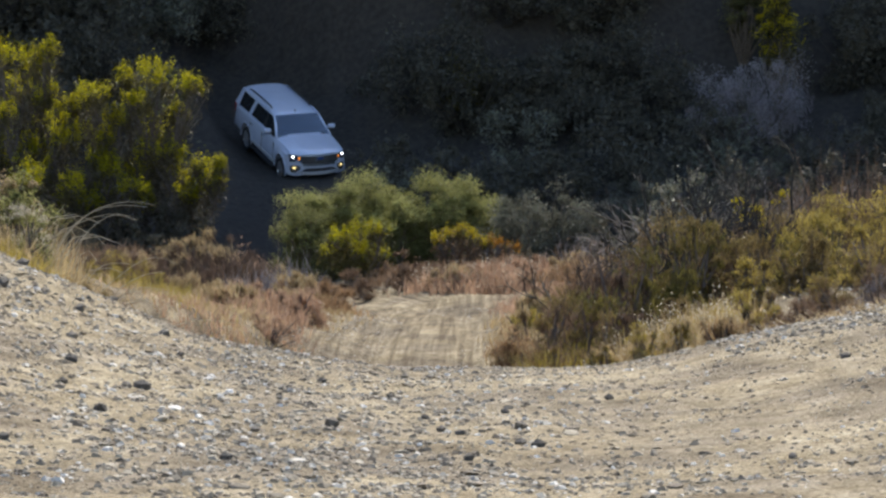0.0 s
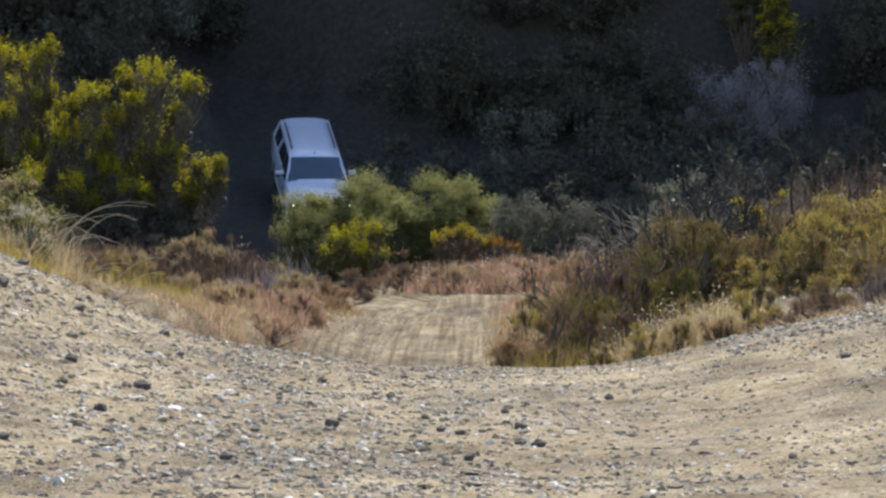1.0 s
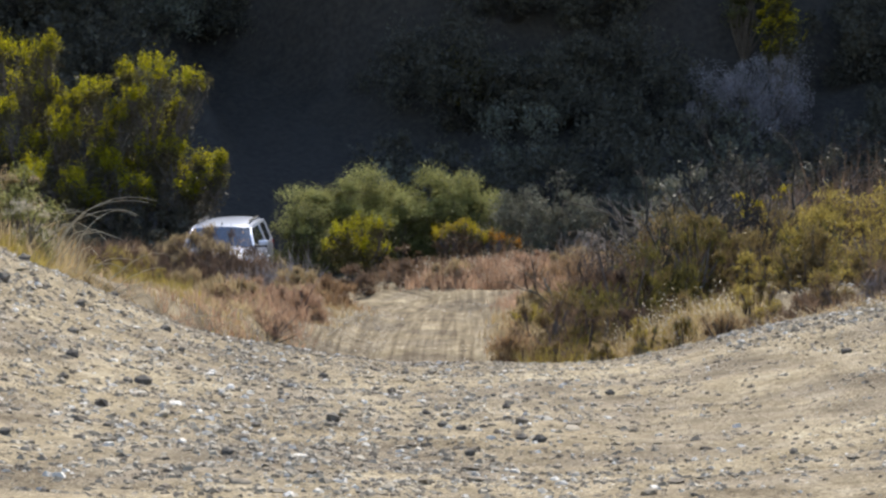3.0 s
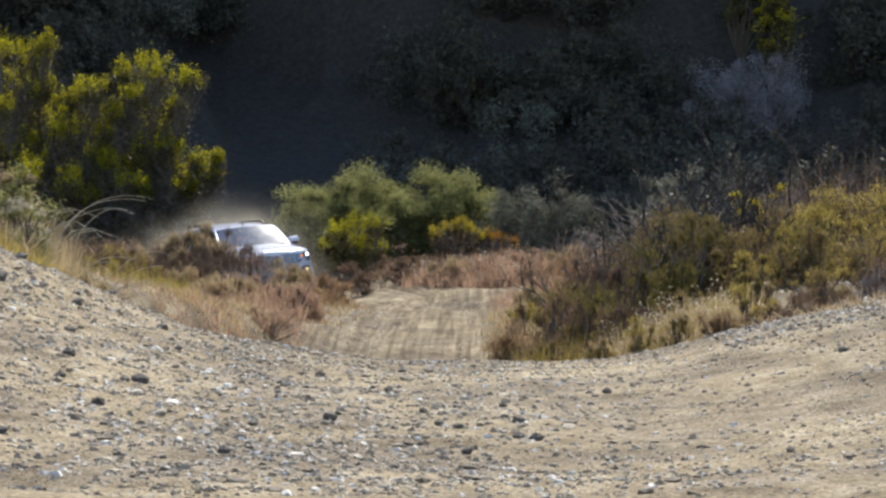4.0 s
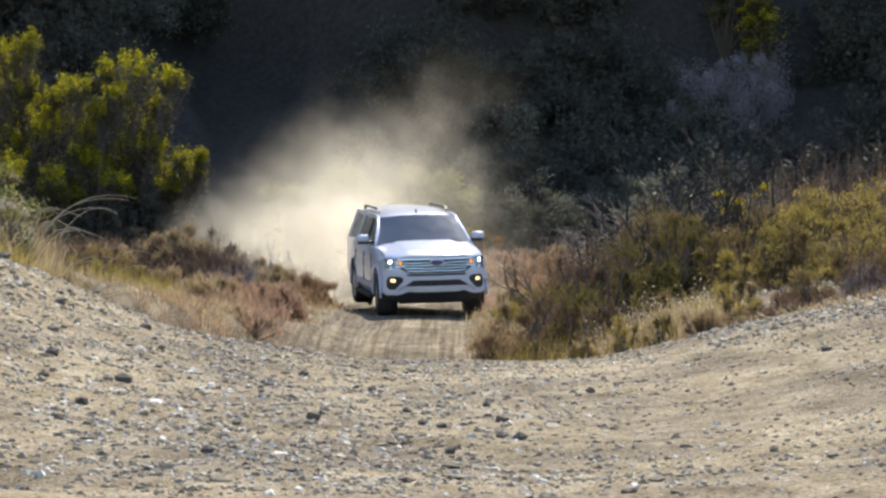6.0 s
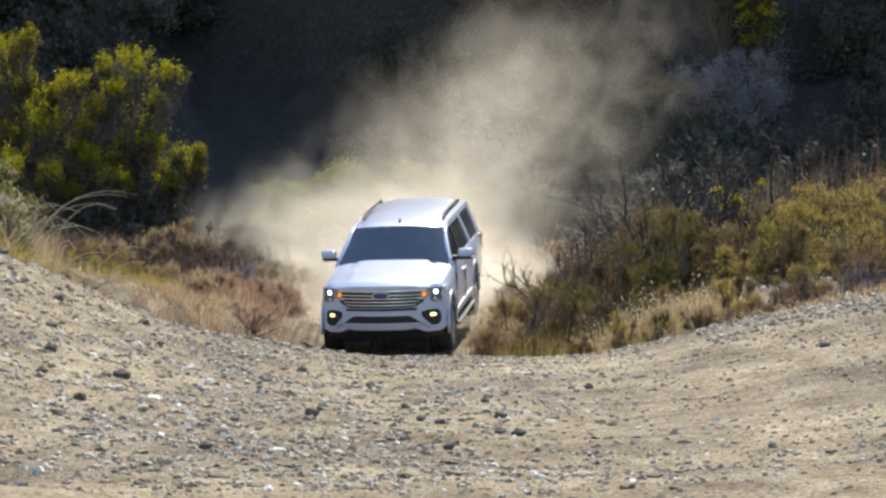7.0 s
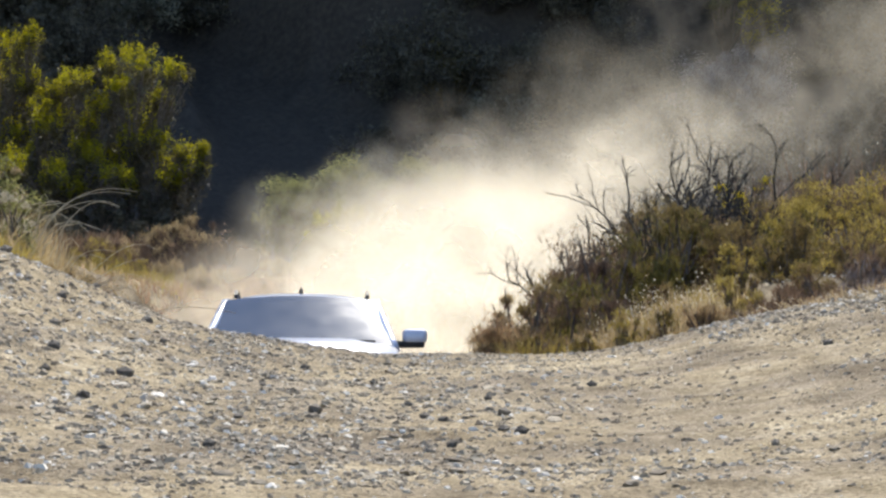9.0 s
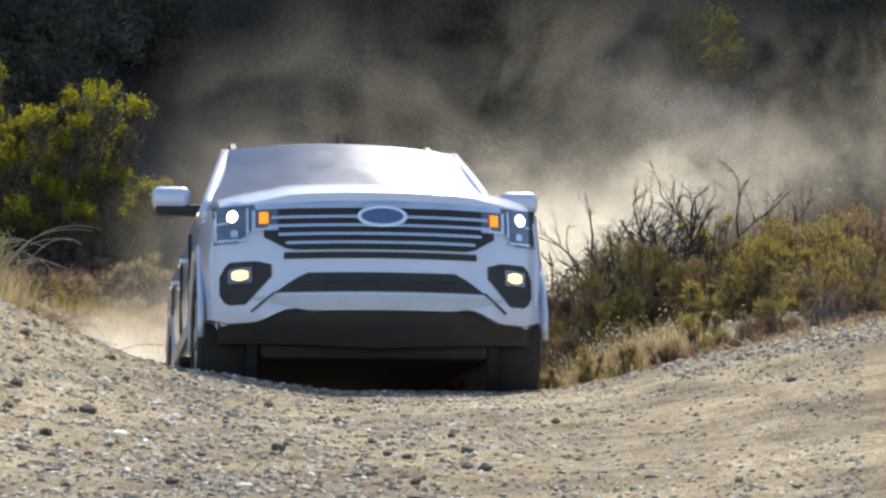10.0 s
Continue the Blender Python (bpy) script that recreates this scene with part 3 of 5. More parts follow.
set_on(shrub("brown_bush", 153, 0.65, 0.9, 20, 1600, 0.07, L_BROWN, "low dry brown bush at the track's edge", 0.1), -0.9, 67.5)
GB = "dusty grey-green bush on the far side of the track"
for i, (x, y, r, h) in enumerate(((1.9, 73.4, 1.05, 2.3), (3.1, 73.0, 0.85, 2.0), (3.9, 72.4, 0.6, 1.5), (5.6, 80, 1.2, 1.6))):
    set_on(shrub("grey_green_bush", 160 + i, r, h, 60, int(15000 * r), 0.055, L_GREY, GB, 0.12, None, 1.2, 0.5), x, y)
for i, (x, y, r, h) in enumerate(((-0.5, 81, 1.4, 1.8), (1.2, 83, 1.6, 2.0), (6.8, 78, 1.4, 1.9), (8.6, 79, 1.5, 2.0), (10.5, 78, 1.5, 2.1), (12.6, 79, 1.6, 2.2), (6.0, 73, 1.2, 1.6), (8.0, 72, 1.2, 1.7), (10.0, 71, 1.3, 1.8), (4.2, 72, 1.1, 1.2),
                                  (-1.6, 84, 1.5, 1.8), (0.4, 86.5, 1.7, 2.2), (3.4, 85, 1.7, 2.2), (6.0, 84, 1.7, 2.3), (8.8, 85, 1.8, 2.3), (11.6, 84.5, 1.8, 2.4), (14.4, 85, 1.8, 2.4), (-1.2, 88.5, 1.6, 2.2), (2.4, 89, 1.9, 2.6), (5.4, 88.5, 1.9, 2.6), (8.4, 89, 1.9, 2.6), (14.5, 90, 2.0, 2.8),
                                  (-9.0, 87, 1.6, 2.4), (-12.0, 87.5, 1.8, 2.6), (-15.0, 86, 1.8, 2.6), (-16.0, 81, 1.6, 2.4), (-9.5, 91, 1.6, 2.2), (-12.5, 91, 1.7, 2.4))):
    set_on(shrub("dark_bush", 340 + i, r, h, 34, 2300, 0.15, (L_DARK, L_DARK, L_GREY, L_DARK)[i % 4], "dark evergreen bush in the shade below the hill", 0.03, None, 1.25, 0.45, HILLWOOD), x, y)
# bare grey brush behind the right bank
for i, (x, y, r, h) in enumerate(((3.6, 62, 0.8, 2.1), (4.4, 60, 1.0, 2.4), (5.3, 61, 1.0, 2.5), (6.1, 62, 1.0, 2.4), (6.8, 60.5, 1.0, 2.5), (7.6, 60, 1.0, 2.4), (8.6, 62, 1.0, 2.5), (5.4, 66, 1.0, 2.1), (2.9, 66, 0.8, 1.3), (9.6, 60, 1.0, 2.6))):
    set_on(dead_shrub(170 + i, r, h, 9, "leafless grey brush behind the gravel bank", GREYWOOD), x, y)

# left: grass and dry shrubs between crest and bend
set_on(shrub("brown_bush", 180, 1.05, 1.25, 40, 5200, 0.07, G_UMBER, "dense dry brown bush among straw grass", 0.05, None, 1.2, 0.2, DEADWOOD, 0.6), -4.75, 58)
set_on(shrub("brown_bush", 181, 0.7, 0.5, 30, 2600, 0.06, L_GREYTWIG, "low grey twiggy bush among straw grass", 0.05, None, 1.2, 0.2, DEADWOOD, 0.6), -3.4, 56.5)
grass("tall brown dry grass behind the gravel bank", 1, (-6.0, -3.3, 56.2, 59.0), 1200, 1.15, G_UMBER, 0.45, 0.012, 0.16, G_PINK)
grass("rust-coloured dry grass at the track's edge", 2, (-3.1, -1.75, 52.5, 55.5), 900, 0.6, G_RUST, 0.7, 0.011)
grass("faded reddish dry grass beside the track", 3, (-4.4, -2.2, 44.0, 49.0), 1800, 0.5, G_PINK, 0.8, 0.010)
grass("straw-coloured dry grass on the grassy bank", 4, (-6.5, -2.6, 47.0, 55.0), 4200, 0.42, G_STRAW, 0.8, 0.010, 0.25)
grass("ochre grass tufts on the grassy bank", 5, (-4.9, -3.9, 44.0, 46.5), 1100, 0.50, G_OCHRE, 0.4, 0.010)
grass("ochre grass tufts on the grassy bank", 6, (-5.3, -4.5, 47.5, 49.5), 1100, 0.85, G_OCHRE, 0.25, 0.010)
grass("tangled straw grass on the grassy bank", 7, (-6.2, -3.4, 30.0, 42.0), 2400, 0.30, G_STRAW, 0.9, 0.007, 0.3)
grass("ochre dry grass on the grassy bank", 8, (-5.6, -3.6, 34.0, 44.0), 1800, 0.32, G_OCHRE, 0.4, 0.008, 0.3)
set_on(shrub("pale_bush", 182, 0.6, 0.85, 34, 4200, 0.035, L_SAGE, "pale green bush on top of the grassy bank", 0.05, None, 1.2, 0.3), -4.25, 27.2)
grass("pale straw grass on top of the grassy bank", 9, (-5.2, -3.0, 23.0, 29.0), 2200, 0.62, G_STRAW, 0.7, 0.005, 0.2)
grass("straw grass mixed with green on top of the grassy bank", 10, (-4.4, -2.6, 21.0, 27.0), 1300, 0.36, G_STRAW, 0.6, 0.005, 0.2)
grass("thin grey stems with pale fluffy tops among brown grass", 14, (-4.3, -2.0, 54.5, 57.5), 520, 1.05, L_GREYTWIG, 0.3, 0.008, 0.2, G_PALE)
# rounded mounds of fine dry stems
for i, (x, y, r, h, m, lb) in enumerate(((-4.9, 58.0, 0.95, 1.3, G_UMBER, "tall brown"), (-4.1, 57.6, 0.8, 1.15, G_UMBER, "tall brown"), (-5.6, 58.4, 0.8, 1.0, G_UMBER, "tall brown"), (-3.3, 57.0, 0.7, 0.55, G_UMBER, "grey brown"), (-2.6, 56.0, 0.6, 0.5, G_RUST, "rust-coloured"),
                                         (-2.2, 54.2, 0.55, 0.75, G_RUST, "rust-coloured"), (-2.75, 53.2, 0.6, 0.7, G_RUST, "rust-coloured"), (-3.3, 49.2, 0.75, 0.7, G_PINK, "faded reddish"), (-2.5, 47.0, 0.7, 0.68, G_PINK, "faded reddish"), (-3.4, 46.2, 0.7, 0.62, G_PINK, "faded reddish"), (-2.9, 50.8, 0.6, 0.55, G_STRAW, "straw-coloured"),
                                         (-4.2, 52.0, 0.7, 0.6, G_STRAW, "straw-coloured"), (-5.0, 53.5, 0.7, 0.55, G_RUST, "rust-coloured"), (-5.9, 52.0, 0.7, 0.7, G_OCHRE, "ochre"), (-4.6, 46.5, 0.6, 0.55, G_OCHRE, "ochre"), 
                                         (0.3, 64.0, 0.7, 0.7, G_PINK, "faded reddish"), (1.2, 64.4, 0.8, 0.85, G_PINK, "faded reddish"), (2.2, 63.6, 0.8, 0.85, G_PINK, "faded reddish"), (3.1, 63.0, 0.8, 0.85, G_PINK, "faded reddish"), (2.4, 58.0, 0.7, 0.75, G_RUST, "rust-coloured"), (2.0, 54.0, 0.6, 0.6, G_PINK, "faded reddish"), (1.7, 50.0, 0.5, 0.5, G_STRAW, "straw-coloured"),
                                         (3.0, 54.0, 0.8, 0.9, G_RUST, "rust-coloured"), (1.5, 47.0, 0.4, 0.45, G_OCHRE, "ochre"), (-6.4, 62.0, 0.9, 0.8, G_UMBER, "tall brown"), (-7.6, 64.0, 0.9, 0.8, G_UMBER, "tall brown"), (-6.9, 58.5, 0.8, 0.8, G_OCHRE, "ochre"))):
    root = set_on(shrub("dry_mound", 400 + i, r, h, 46, int(3400 * r) + 800, 0.17, m, lb + " mound of fine dry stems beside the track", 0.05, G_STRAW if i % 3 == 0 else None, 1.1, 0.075, DEADWOOD, 0.7), x, y)
# ground cover between the taller plants
grass("low straw grass covering the shelf beside the track", 30, (-8.5, -1.9, 42.0, 60.0), 9000, 0.28, G_STRAW, 0.9, 0.010, 0.35)
grass("low rusty grass covering the shelf beside the track", 31, (-8.5, -1.9, 46.0, 62.0), 5000, 0.3, G_RUST, 0.9, 0.010, 0.35)
grass("brown grass in the hollow before the tall bushes", 32, (-13.0, -6.6, 60.0, 75.0), 6000, 0.55, G_BROWN, 0.4, 0.016, 0.4)
grass("dry grass in the crook of the bend", 33, (-2.4, 3.6, 66.0, 72.5), 3600, 0.5, G_BROWN, 0.4, 0.014, 0.3)
grass("straw grass on the far verge", 34, (2.2, 9.0, 44.0, 66.0), 6000, 0.5, G_RUST, 0.7, 0.012, 0.4)
for i, (x, y, r, h) in enumerate(((-1.75, 65.8, 0.45, 0.55), (-2.3, 68.6, 0.5, 0.7), (-0.9, 65.6, 0.4, 0.5), (-3.2, 52.2, 0.5, 0.5), (-5.6, 55.0, 0.6, 0.6), (-6.6, 57.5, 0.7, 0.8))):
    set_on(shrub("brown_bush", 190 + i, r, h, 24, 1500, 0.06, L_BROWN, "small dry brown bush at the verge", 0.05, G_BROWN, 1.2, 0.25, DEADWOOD, 0.5), x, y)
set_on(shrub("ochre_bush", 197, 0.42, 0.85, 20, 1100, 0.06, L_OLIVE, "small ochre bush among dry grass", 0.05, G_OCHRE, 1.1, 0.25, DEADWOOD, 0.6), -5.1, 48.5)
set_on(shrub("ochre_bush", 198, 0.5, 0.45, 20, 1000, 0.05, L_OLIVE, "small ochre bush among dry grass", 0.05, G_OCHRE, 1.1, 0.25, DEADWOOD, 0.6), -4.3, 45.5)
set_on(shrub("pale_bush", 183, 0.36, 0.62, 34, 4200, 0.03, L_SAGEDARK, "pale green bush on top of the grassy bank", 0.05, G_STRAW, 1.2, 0.25), -3.35, 21.6)
set_on(shrub("pale_bush", 184, 0.3, 0.5, 30, 3000, 0.03, L_OLIVE, "pale green bush on top of the grassy bank", 0.05, G_STRAW, 1.2, 0.25), -2.95, 22.6)
grass("pale tangled straw grass on the crest", 40, (-3.7, -2.4, 18.8, 23.0), 3400, 0.42, G_STRAW, 0.9, 0.0035, 0.12)
grass("ochre tangled grass on the crest", 41, (-3.3, -1.8, 18.0, 22.0), 2000, 0.26, G_OCHRE, 0.9, 0.0035, 0.12)
for i, (x, y, r, h, m) in enumerate(((-2.55, 20.4, 0.25, 0.34, G_RUST), (-2.2, 21.5, 0.3, 0.4, G_BROWN), (-2.75, 23.5, 0.3, 0.5, G_OCHRE), (-3.2, 19.2, 0.22, 0.3, G_STRAW), (-2.3, 24.5, 0.35, 0.45, G_RUST), (-3.0, 25.5, 0.4, 0.5, G_BROWN))):
    set_on(shrub("dry_mound", 440 + i, r, h, 34, 2200, 0.07, m, "small mound of fine dry stems on the crest", 0.05, G_STRAW if i % 2 else None, 1.15, 0.06, DEADWOOD, 0.6), x, y)
grass("straw grass on the cut bank", 42, (-3.6, -2.0, 22.0, 34.0), 1400, 0.3, G_STRAW, 0.8, 0.005, 0.18)
grass("faded reddish grass on the cut bank", 43, (-3.8, -2.0, 30.0, 46.0), 3000, 0.26, G_PINK, 0.8, 0.007, 0.2)
grass("straw grass on the cut bank", 44, (-5.5, -2.4, 36.0, 46.0), 2600, 0.25, G_STRAW, 0.7, 0.008, 0.25)
grass("dry grass on the cut bank under the scrub", 45, (0.5, 2.2, 18.5, 30.0), 4200, 0.42, G_BROWN, 0.7, 0.004, 0.14)
grass("ochre grass on the cut bank under the scrub", 46, (0.35, 1.8, 18.0, 26.0), 2600, 0.4, G_OCHRE, 0.6, 0.004, 0.1, G_STRAW)
for i, (x, y, r, h, m) in enumerate(((-2.6, 42.0, 0.5, 0.5, G_PINK), (0.7, 22.5, 0.22, 0.7, G_OCHRE), (0.85, 24.0, 0.28, 0.8, G_BROWN), (1.0, 26.0, 0.35, 0.85, G_BROWN))):
    set_on(shrub("dry_mound", 480 + i, r, h, 34, 2400, 0.10, m, "small mound of fine dry stems on the cut bank", 0.05, G_STRAW if i % 2 else None, 1.15, 0.06, DEADWOOD, 0.6), x, y)
RB = "dense dry scrub on the gravel bank"
# long dead stalks that arch over the bank
for i in range(16):
    r = random.Random(60 + i)
    x, y = r.uniform(-3.3, -2.5), r.uniform(20.5, 22.5)
    z = float(height(np.array([x]), np.array([y]))[0]) - 0.05
    reach, tall = r.uniform(0.1, 0.5), r.uniform(0.3, 0.75)
    p = [(0, 0, 0), (reach * 0.12, 0.02, tall * 0.6), (reach * 0.4, 0.04, tall * 0.95), (reach * 0.75, 0.05, tall), (reach * 1.1, 0.06, tall * 0.88)]
    v, f = tubes([p], [0.0045], [0.0025], 4)
    ob = new("dry_stalk", mesh_of("dry_stalk", v, f, G_PALE))
    ob.location = (x, y, z)
    tagged(ob, "long pale dead stalk arching over the grass", "grass stalk", "arching stalks")
for i in range(11):
    r = random.Random(90 + i)
    x, y = r.uniform(-3.1, -2.15), r.uniform(20.3, 21.6)
    z = float(height(np.array([x]), np.array([y]))[0]) - 0.05
    reach, tall = r.uniform(0.35, 0.95), r.uniform(0.4, 0.85)
    bend, wave = r.uniform(1.5, 2.0), r.uniform(-0.03, 0.03)
    p = [(reach * (1 - math.cos(bend * q)) / (1 - math.cos(bend)), 0.05 * q, tall * math.sin(bend * q) + wave * math.sin(9 * q)) for q in (k / 11 for k in range(12))]
    v, f = tubes([p], [0.0045], [0.002], 4)
    ob = new("dry_stalk", mesh_of("dry_stalk", v, f, G_PALE))
    ob.location = (x, y, z)
    tagged(ob, "long pale dead stalk arching over the grass", "grass stalk", "arching stalks")
set_on(shrub("pale_bush", 185, 0.3, 0.72, 30, 2600, 0.03, L_OLIVE, "yellowish green bush tangled with dead stalks", 0.05, L_SAGE, 1.2, 0.3), -3.2, 20.6)
for i, (x, y, r, h, m) in enumerate(((-3.0, 19.9, 0.24, 0.5, L_SAGE), (-3.4, 20.0, 0.26, 0.6, L_SAGEDARK), (-2.65, 20.2, 0.2, 0.4, L_SCRUB))):
    set_on(shrub("pale_bush", 188 + i, r, h, 30, 3000, 0.026, m, "pale green bush tangled with straw on the crest", 0.05, G_PALE if i == 0 else G_STRAW, 1.2, 0.2, DEADWOOD, 0.3), x, y)
set_on(shrub("pale_bush", 186, 0.24, 0.5, 26, 2000, 0.03, L_BROWN, "brownish bush tangled with dead stalks", 0.05, G_OCHRE, 1.2, 0.25), -2.75, 20.9)
set_on(shrub("ochre_bush", 187, 0.2, 0.36, 22, 1400, 0.03, L_OLIVE, "small ochre bush on the grassy bank", 0.05, G_OCHRE, 1.2, 0.25), -2.3, 22.0)
for i, (x, y, r, h, m, tip) in enumerate(((0.46, 19.2, 0.14, 0.66, G_STRAW, G_RUST), (0.60, 19.8, 0.17, 0.82, G_BROWN, G_STRAW), (0.52, 20.6, 0.16, 0.9, G_RUST, G_STRAW), (0.78, 19.4, 0.18, 0.82, G_BROWN, G_OLIVE), (0.92, 20.2, 0.25, 1.02, L_MOSS, G_BROWN), (1.06, 19.6, 0.2, 0.75, G_UMBER, L_MOSS), (0.98, 21.4, 0.28, 1.25, G_UMBER, G_BROWN),
                                          (1.24, 20.5, 0.28, 1.15, G_UMBER, G_UMBER), (1.12, 20.9, 0.24, 1.22, G_UMBER, G_BROWN), (1.4, 21.0, 0.26, 1.05, G_UMBER, L_MOSS), (1.65, 21.8, 0.28, 0.92, L_MOSS, L_MOSS), (1.95, 22.2, 0.28, 0.86, L_MOSS, G_OLIVE), (2.2, 22.6, 0.26, 0.84, G_UMBER, L_MOSS), (2.75, 21.0, 0.28, 0.62, L_MOSS, G_OCHRE))):
    set_on(shrub("scrub_bush", 520 + i, r, h, 38, 3600, 0.05, m, "feathery dry bush leaning over the track's edge" if x < 1.1 else RB, 0.05, tip, 1.15, 0.14, DEADWOOD, 0.7), x, y)
# beyond the road's visible end
grass("faded pinkish dry grass beyond the bend", 11, (-0.6, 3.6, 62.5, 66.5), 4600, 0.75, G_PINK, 0.6, 0.012, 0.25, G_PALE)
grass("faded reddish dry grass along the track", 12, (1.3, 3.2, 50.0, 60.0), 2400, 0.5, G_PINK, 0.7, 0.010, 0.25)
grass("straw grass along the track", 13, (0.9, 1.9, 44.0, 52.0), 1500, 0.35, G_STRAW, 0.4, 0.008, 0.2)

# right bank: dense scrub close to the crest
for i, (x, y, r, h, m, tip) in enumerate(((1.45, 24.5, 0.34, 0.80, L_BROWN, None), (1.85, 25.2, 0.36, 0.72, L_BROWN, L_SCRUB), (2.35, 25.4, 0.40, 0.62, L_SCRUB, L_BROWN),
                                         (2.9, 24.6, 0.42, 0.62, L_SCRUB, G_OLIVE), (3.4, 24.0, 0.42, 0.76, L_SCRUB, G_OCHRE), (3.95, 24.3, 0.46, 0.84, L_SCRUB, G_OCHRE), (1.2, 23.0, 0.3, 0.75, L_BROWN, G_OLIVE),
                                         (4.5, 25.5, 0.5, 0.9, L_BROWN, G_RUST), (3.1, 27.0, 0.45, 0.72, L_BROWN, None), (2.2, 28.0, 0.45, 0.66, L_BROWN, None), (3.8, 27.5, 0.5, 0.9, L_BROWN, G_OLIVE))):
    set_on(shrub("scrub_bush", 200 + i, r, h, 34, 3600, 0.035, m, RB, 0.08, tip, 1.3, 0.28, DEADWOOD, 0.5), x, y)
for i, (x, y, r, h, m, tip) in enumerate(((2.25, 20.6, 0.24, 0.42, L_SCRUB, G_OCHRE), (2.65, 20.2, 0.26, 0.48, L_SCRUB, G_OLIVE), (3.05, 20.0, 0.28, 0.55, L_SCRUB, G_OCHRE), (3.45, 20.3, 0.3, 0.6, L_BROWN, G_OLIVE), (1.75, 21.2, 0.22, 0.52, L_BROWN, G_OLIVE),
                                              (2.0, 22.4, 0.3, 0.62, L_BROWN, L_SCRUB), (2.5, 22.2, 0.32, 0.6, L_SCRUB, G_OLIVE), (3.0, 21.8, 0.32, 0.7, L_SCRUB, G_OCHRE), (1.05, 21.2, 0.24, 0.72, L_BROWN, G_OLIVE), (1.35, 21.8, 0.26, 0.8, L_BROWN, G_BROWN), (3.6, 22.0, 0.34, 0.72, L_SCRUB, G_OCHRE))):
    set_on(shrub("scrub_bush", 250 + i, r, h, 28, 2600, 0.03, m, RB, 0.05, tip, 1.3, 0.28, DEADWOOD, 0.5), x, y)
for i, (x, y, r, h, m, tip) in enumerate(((1.5, 19.6, 0.14, 0.22, L_BROWN, G_OCHRE), (1.85, 19.3, 0.16, 0.26, L_BROWN, G_OLIVE), (2.2, 19.0, 0.17, 0.28, L_BROWN, G_OLIVE), (2.55, 18.8, 0.18, 0.3, L_SCRUB, G_OCHRE), (2.9, 18.7, 0.2, 0.34, L_BROWN, G_OLIVE), (3.25, 18.6, 0.2, 0.36, L_SCRUB, G_OCHRE), (0.95, 20.4, 0.16, 0.5, L_BROWN, G_OLIVE), (1.25, 20.2, 0.18, 0.5, L_BROWN, G_OLIVE))):
    set_on(shrub("scrub_bush", 270 + i, r, h, 24, 1500, 0.022, m, RB, 0.05, tip, 1.3, 0.28, DEADWOOD, 0.5), x, y)
for i, (x, y, r, h, m, tip) in enumerate(((1.0, 17.6, 0.12, 0.28, G_OCHRE, G_STRAW), (1.25, 17.2, 0.14, 0.24, G_STRAW, G_OCHRE), (1.5, 17.6, 0.16, 0.3, G_OCHRE, G_STRAW), (1.75, 17.3, 0.16, 0.22, G_RUST, G_STRAW), (2.0, 17.8, 0.18, 0.3, G_BROWN, G_OCHRE),
                                              (2.25, 17.4, 0.18, 0.22, L_BROWN, G_BROWN), (2.5, 17.8, 0.2, 0.28, L_BROWN, G_OLIVE), (2.75, 17.4, 0.18, 0.24, L_GREYTWIG, G_BROWN), (3.0, 17.8, 0.2, 0.32, L_BROWN, G_OLIVE), (0.75, 18.4, 0.14, 0.42, G_OCHRE, G_BROWN), (1.1, 18.8, 0.18, 0.5, L_BROWN, G_OLIVE), (1.45, 18.6, 0.18, 0.42, G_OLIVE, G_OCHRE), (0.55, 19.6, 0.13, 0.5, G_OCHRE, G_BROWN), (0.8, 20.4, 0.16, 0.62, G_OLIVE, G_BROWN))):
    set_on(shrub("dry_mound", 460 + i, r, h, 26, 1500, 0.05, m, "small mound of dry stems at the foot of the scrub", 0.05, tip, 1.2, 0.09, DEADWOOD, 0.6), x, y)
for i, (x, y, h) in enumerate(((3.0, 25.8, 0.75), (2.75, 25.4, 0.8))):
    set_on(shrub("flowering_bush", 290 + i, 0.17, h + 0.08, 12, 420, 0.034, L_SCRUB, "slender plant with yellow blossom among scrub", 0.6, L_BLOOM_OR_LIT, 0.9), x, y)
for i, (x, y, h) in enumerate(((1.5, 25.6, 1.22), (1.95, 26.0, 1.28), (2.35, 26.4, 1.3), (2.72, 26.8, 1.3), (1.25, 25.2, 0.95), (1.75, 25.8, 1.15), (2.55, 26.2, 1.2), (1.4, 23.6, 1.2), (1.7, 23.9, 1.3), (2.05, 24.2, 1.4), (2.4, 24.4, 1.35), (2.7, 24.6, 1.3), (3.0, 25.0, 1.25), (1.15, 22.6, 1.3))):
    set_on(dead_shrub(230 + i, 0.4, h, 6, "leafless dark brown brush on the gravel bank", HILLWOOD, 1.15), x, y)
grass("straw grass with white seed heads at the bank's foot", 20, (1.1, 2.0, 17.6, 19.8), 4200, 0.42, G_STRAW, 0.4, 0.0045, 0.08, G_PALE, big=1.5)
grass("yellow-green stems among the straw at the bank's foot", 47, (1.2, 2.0, 17.8, 19.6), 1200, 0.40, G_OCHRE, 0.3, 0.006, 0.07)
grass("dark upright stalks with spiky seed heads above the scrub", 48, (2.9, 4.6, 24.2, 27.0), 520, 1.28, G_UMBER, 0.10, 0.006, 0.22, G_UMBER, big=1.5)
grass("feathery ochre grass with brown seed heads at the track's edge", 26, (0.4, 1.0, 18.2, 20.6), 1300, 0.52, G_OCHRE, 0.4, 0.0035, 0.08, G_RUST)
grass("flattened pale litter of dry stems on the gravel", 27, (1.7, 3.4, 16.2, 18.0), 900, 0.10, G_STRAW, 2.2, 0.004, 0.12)
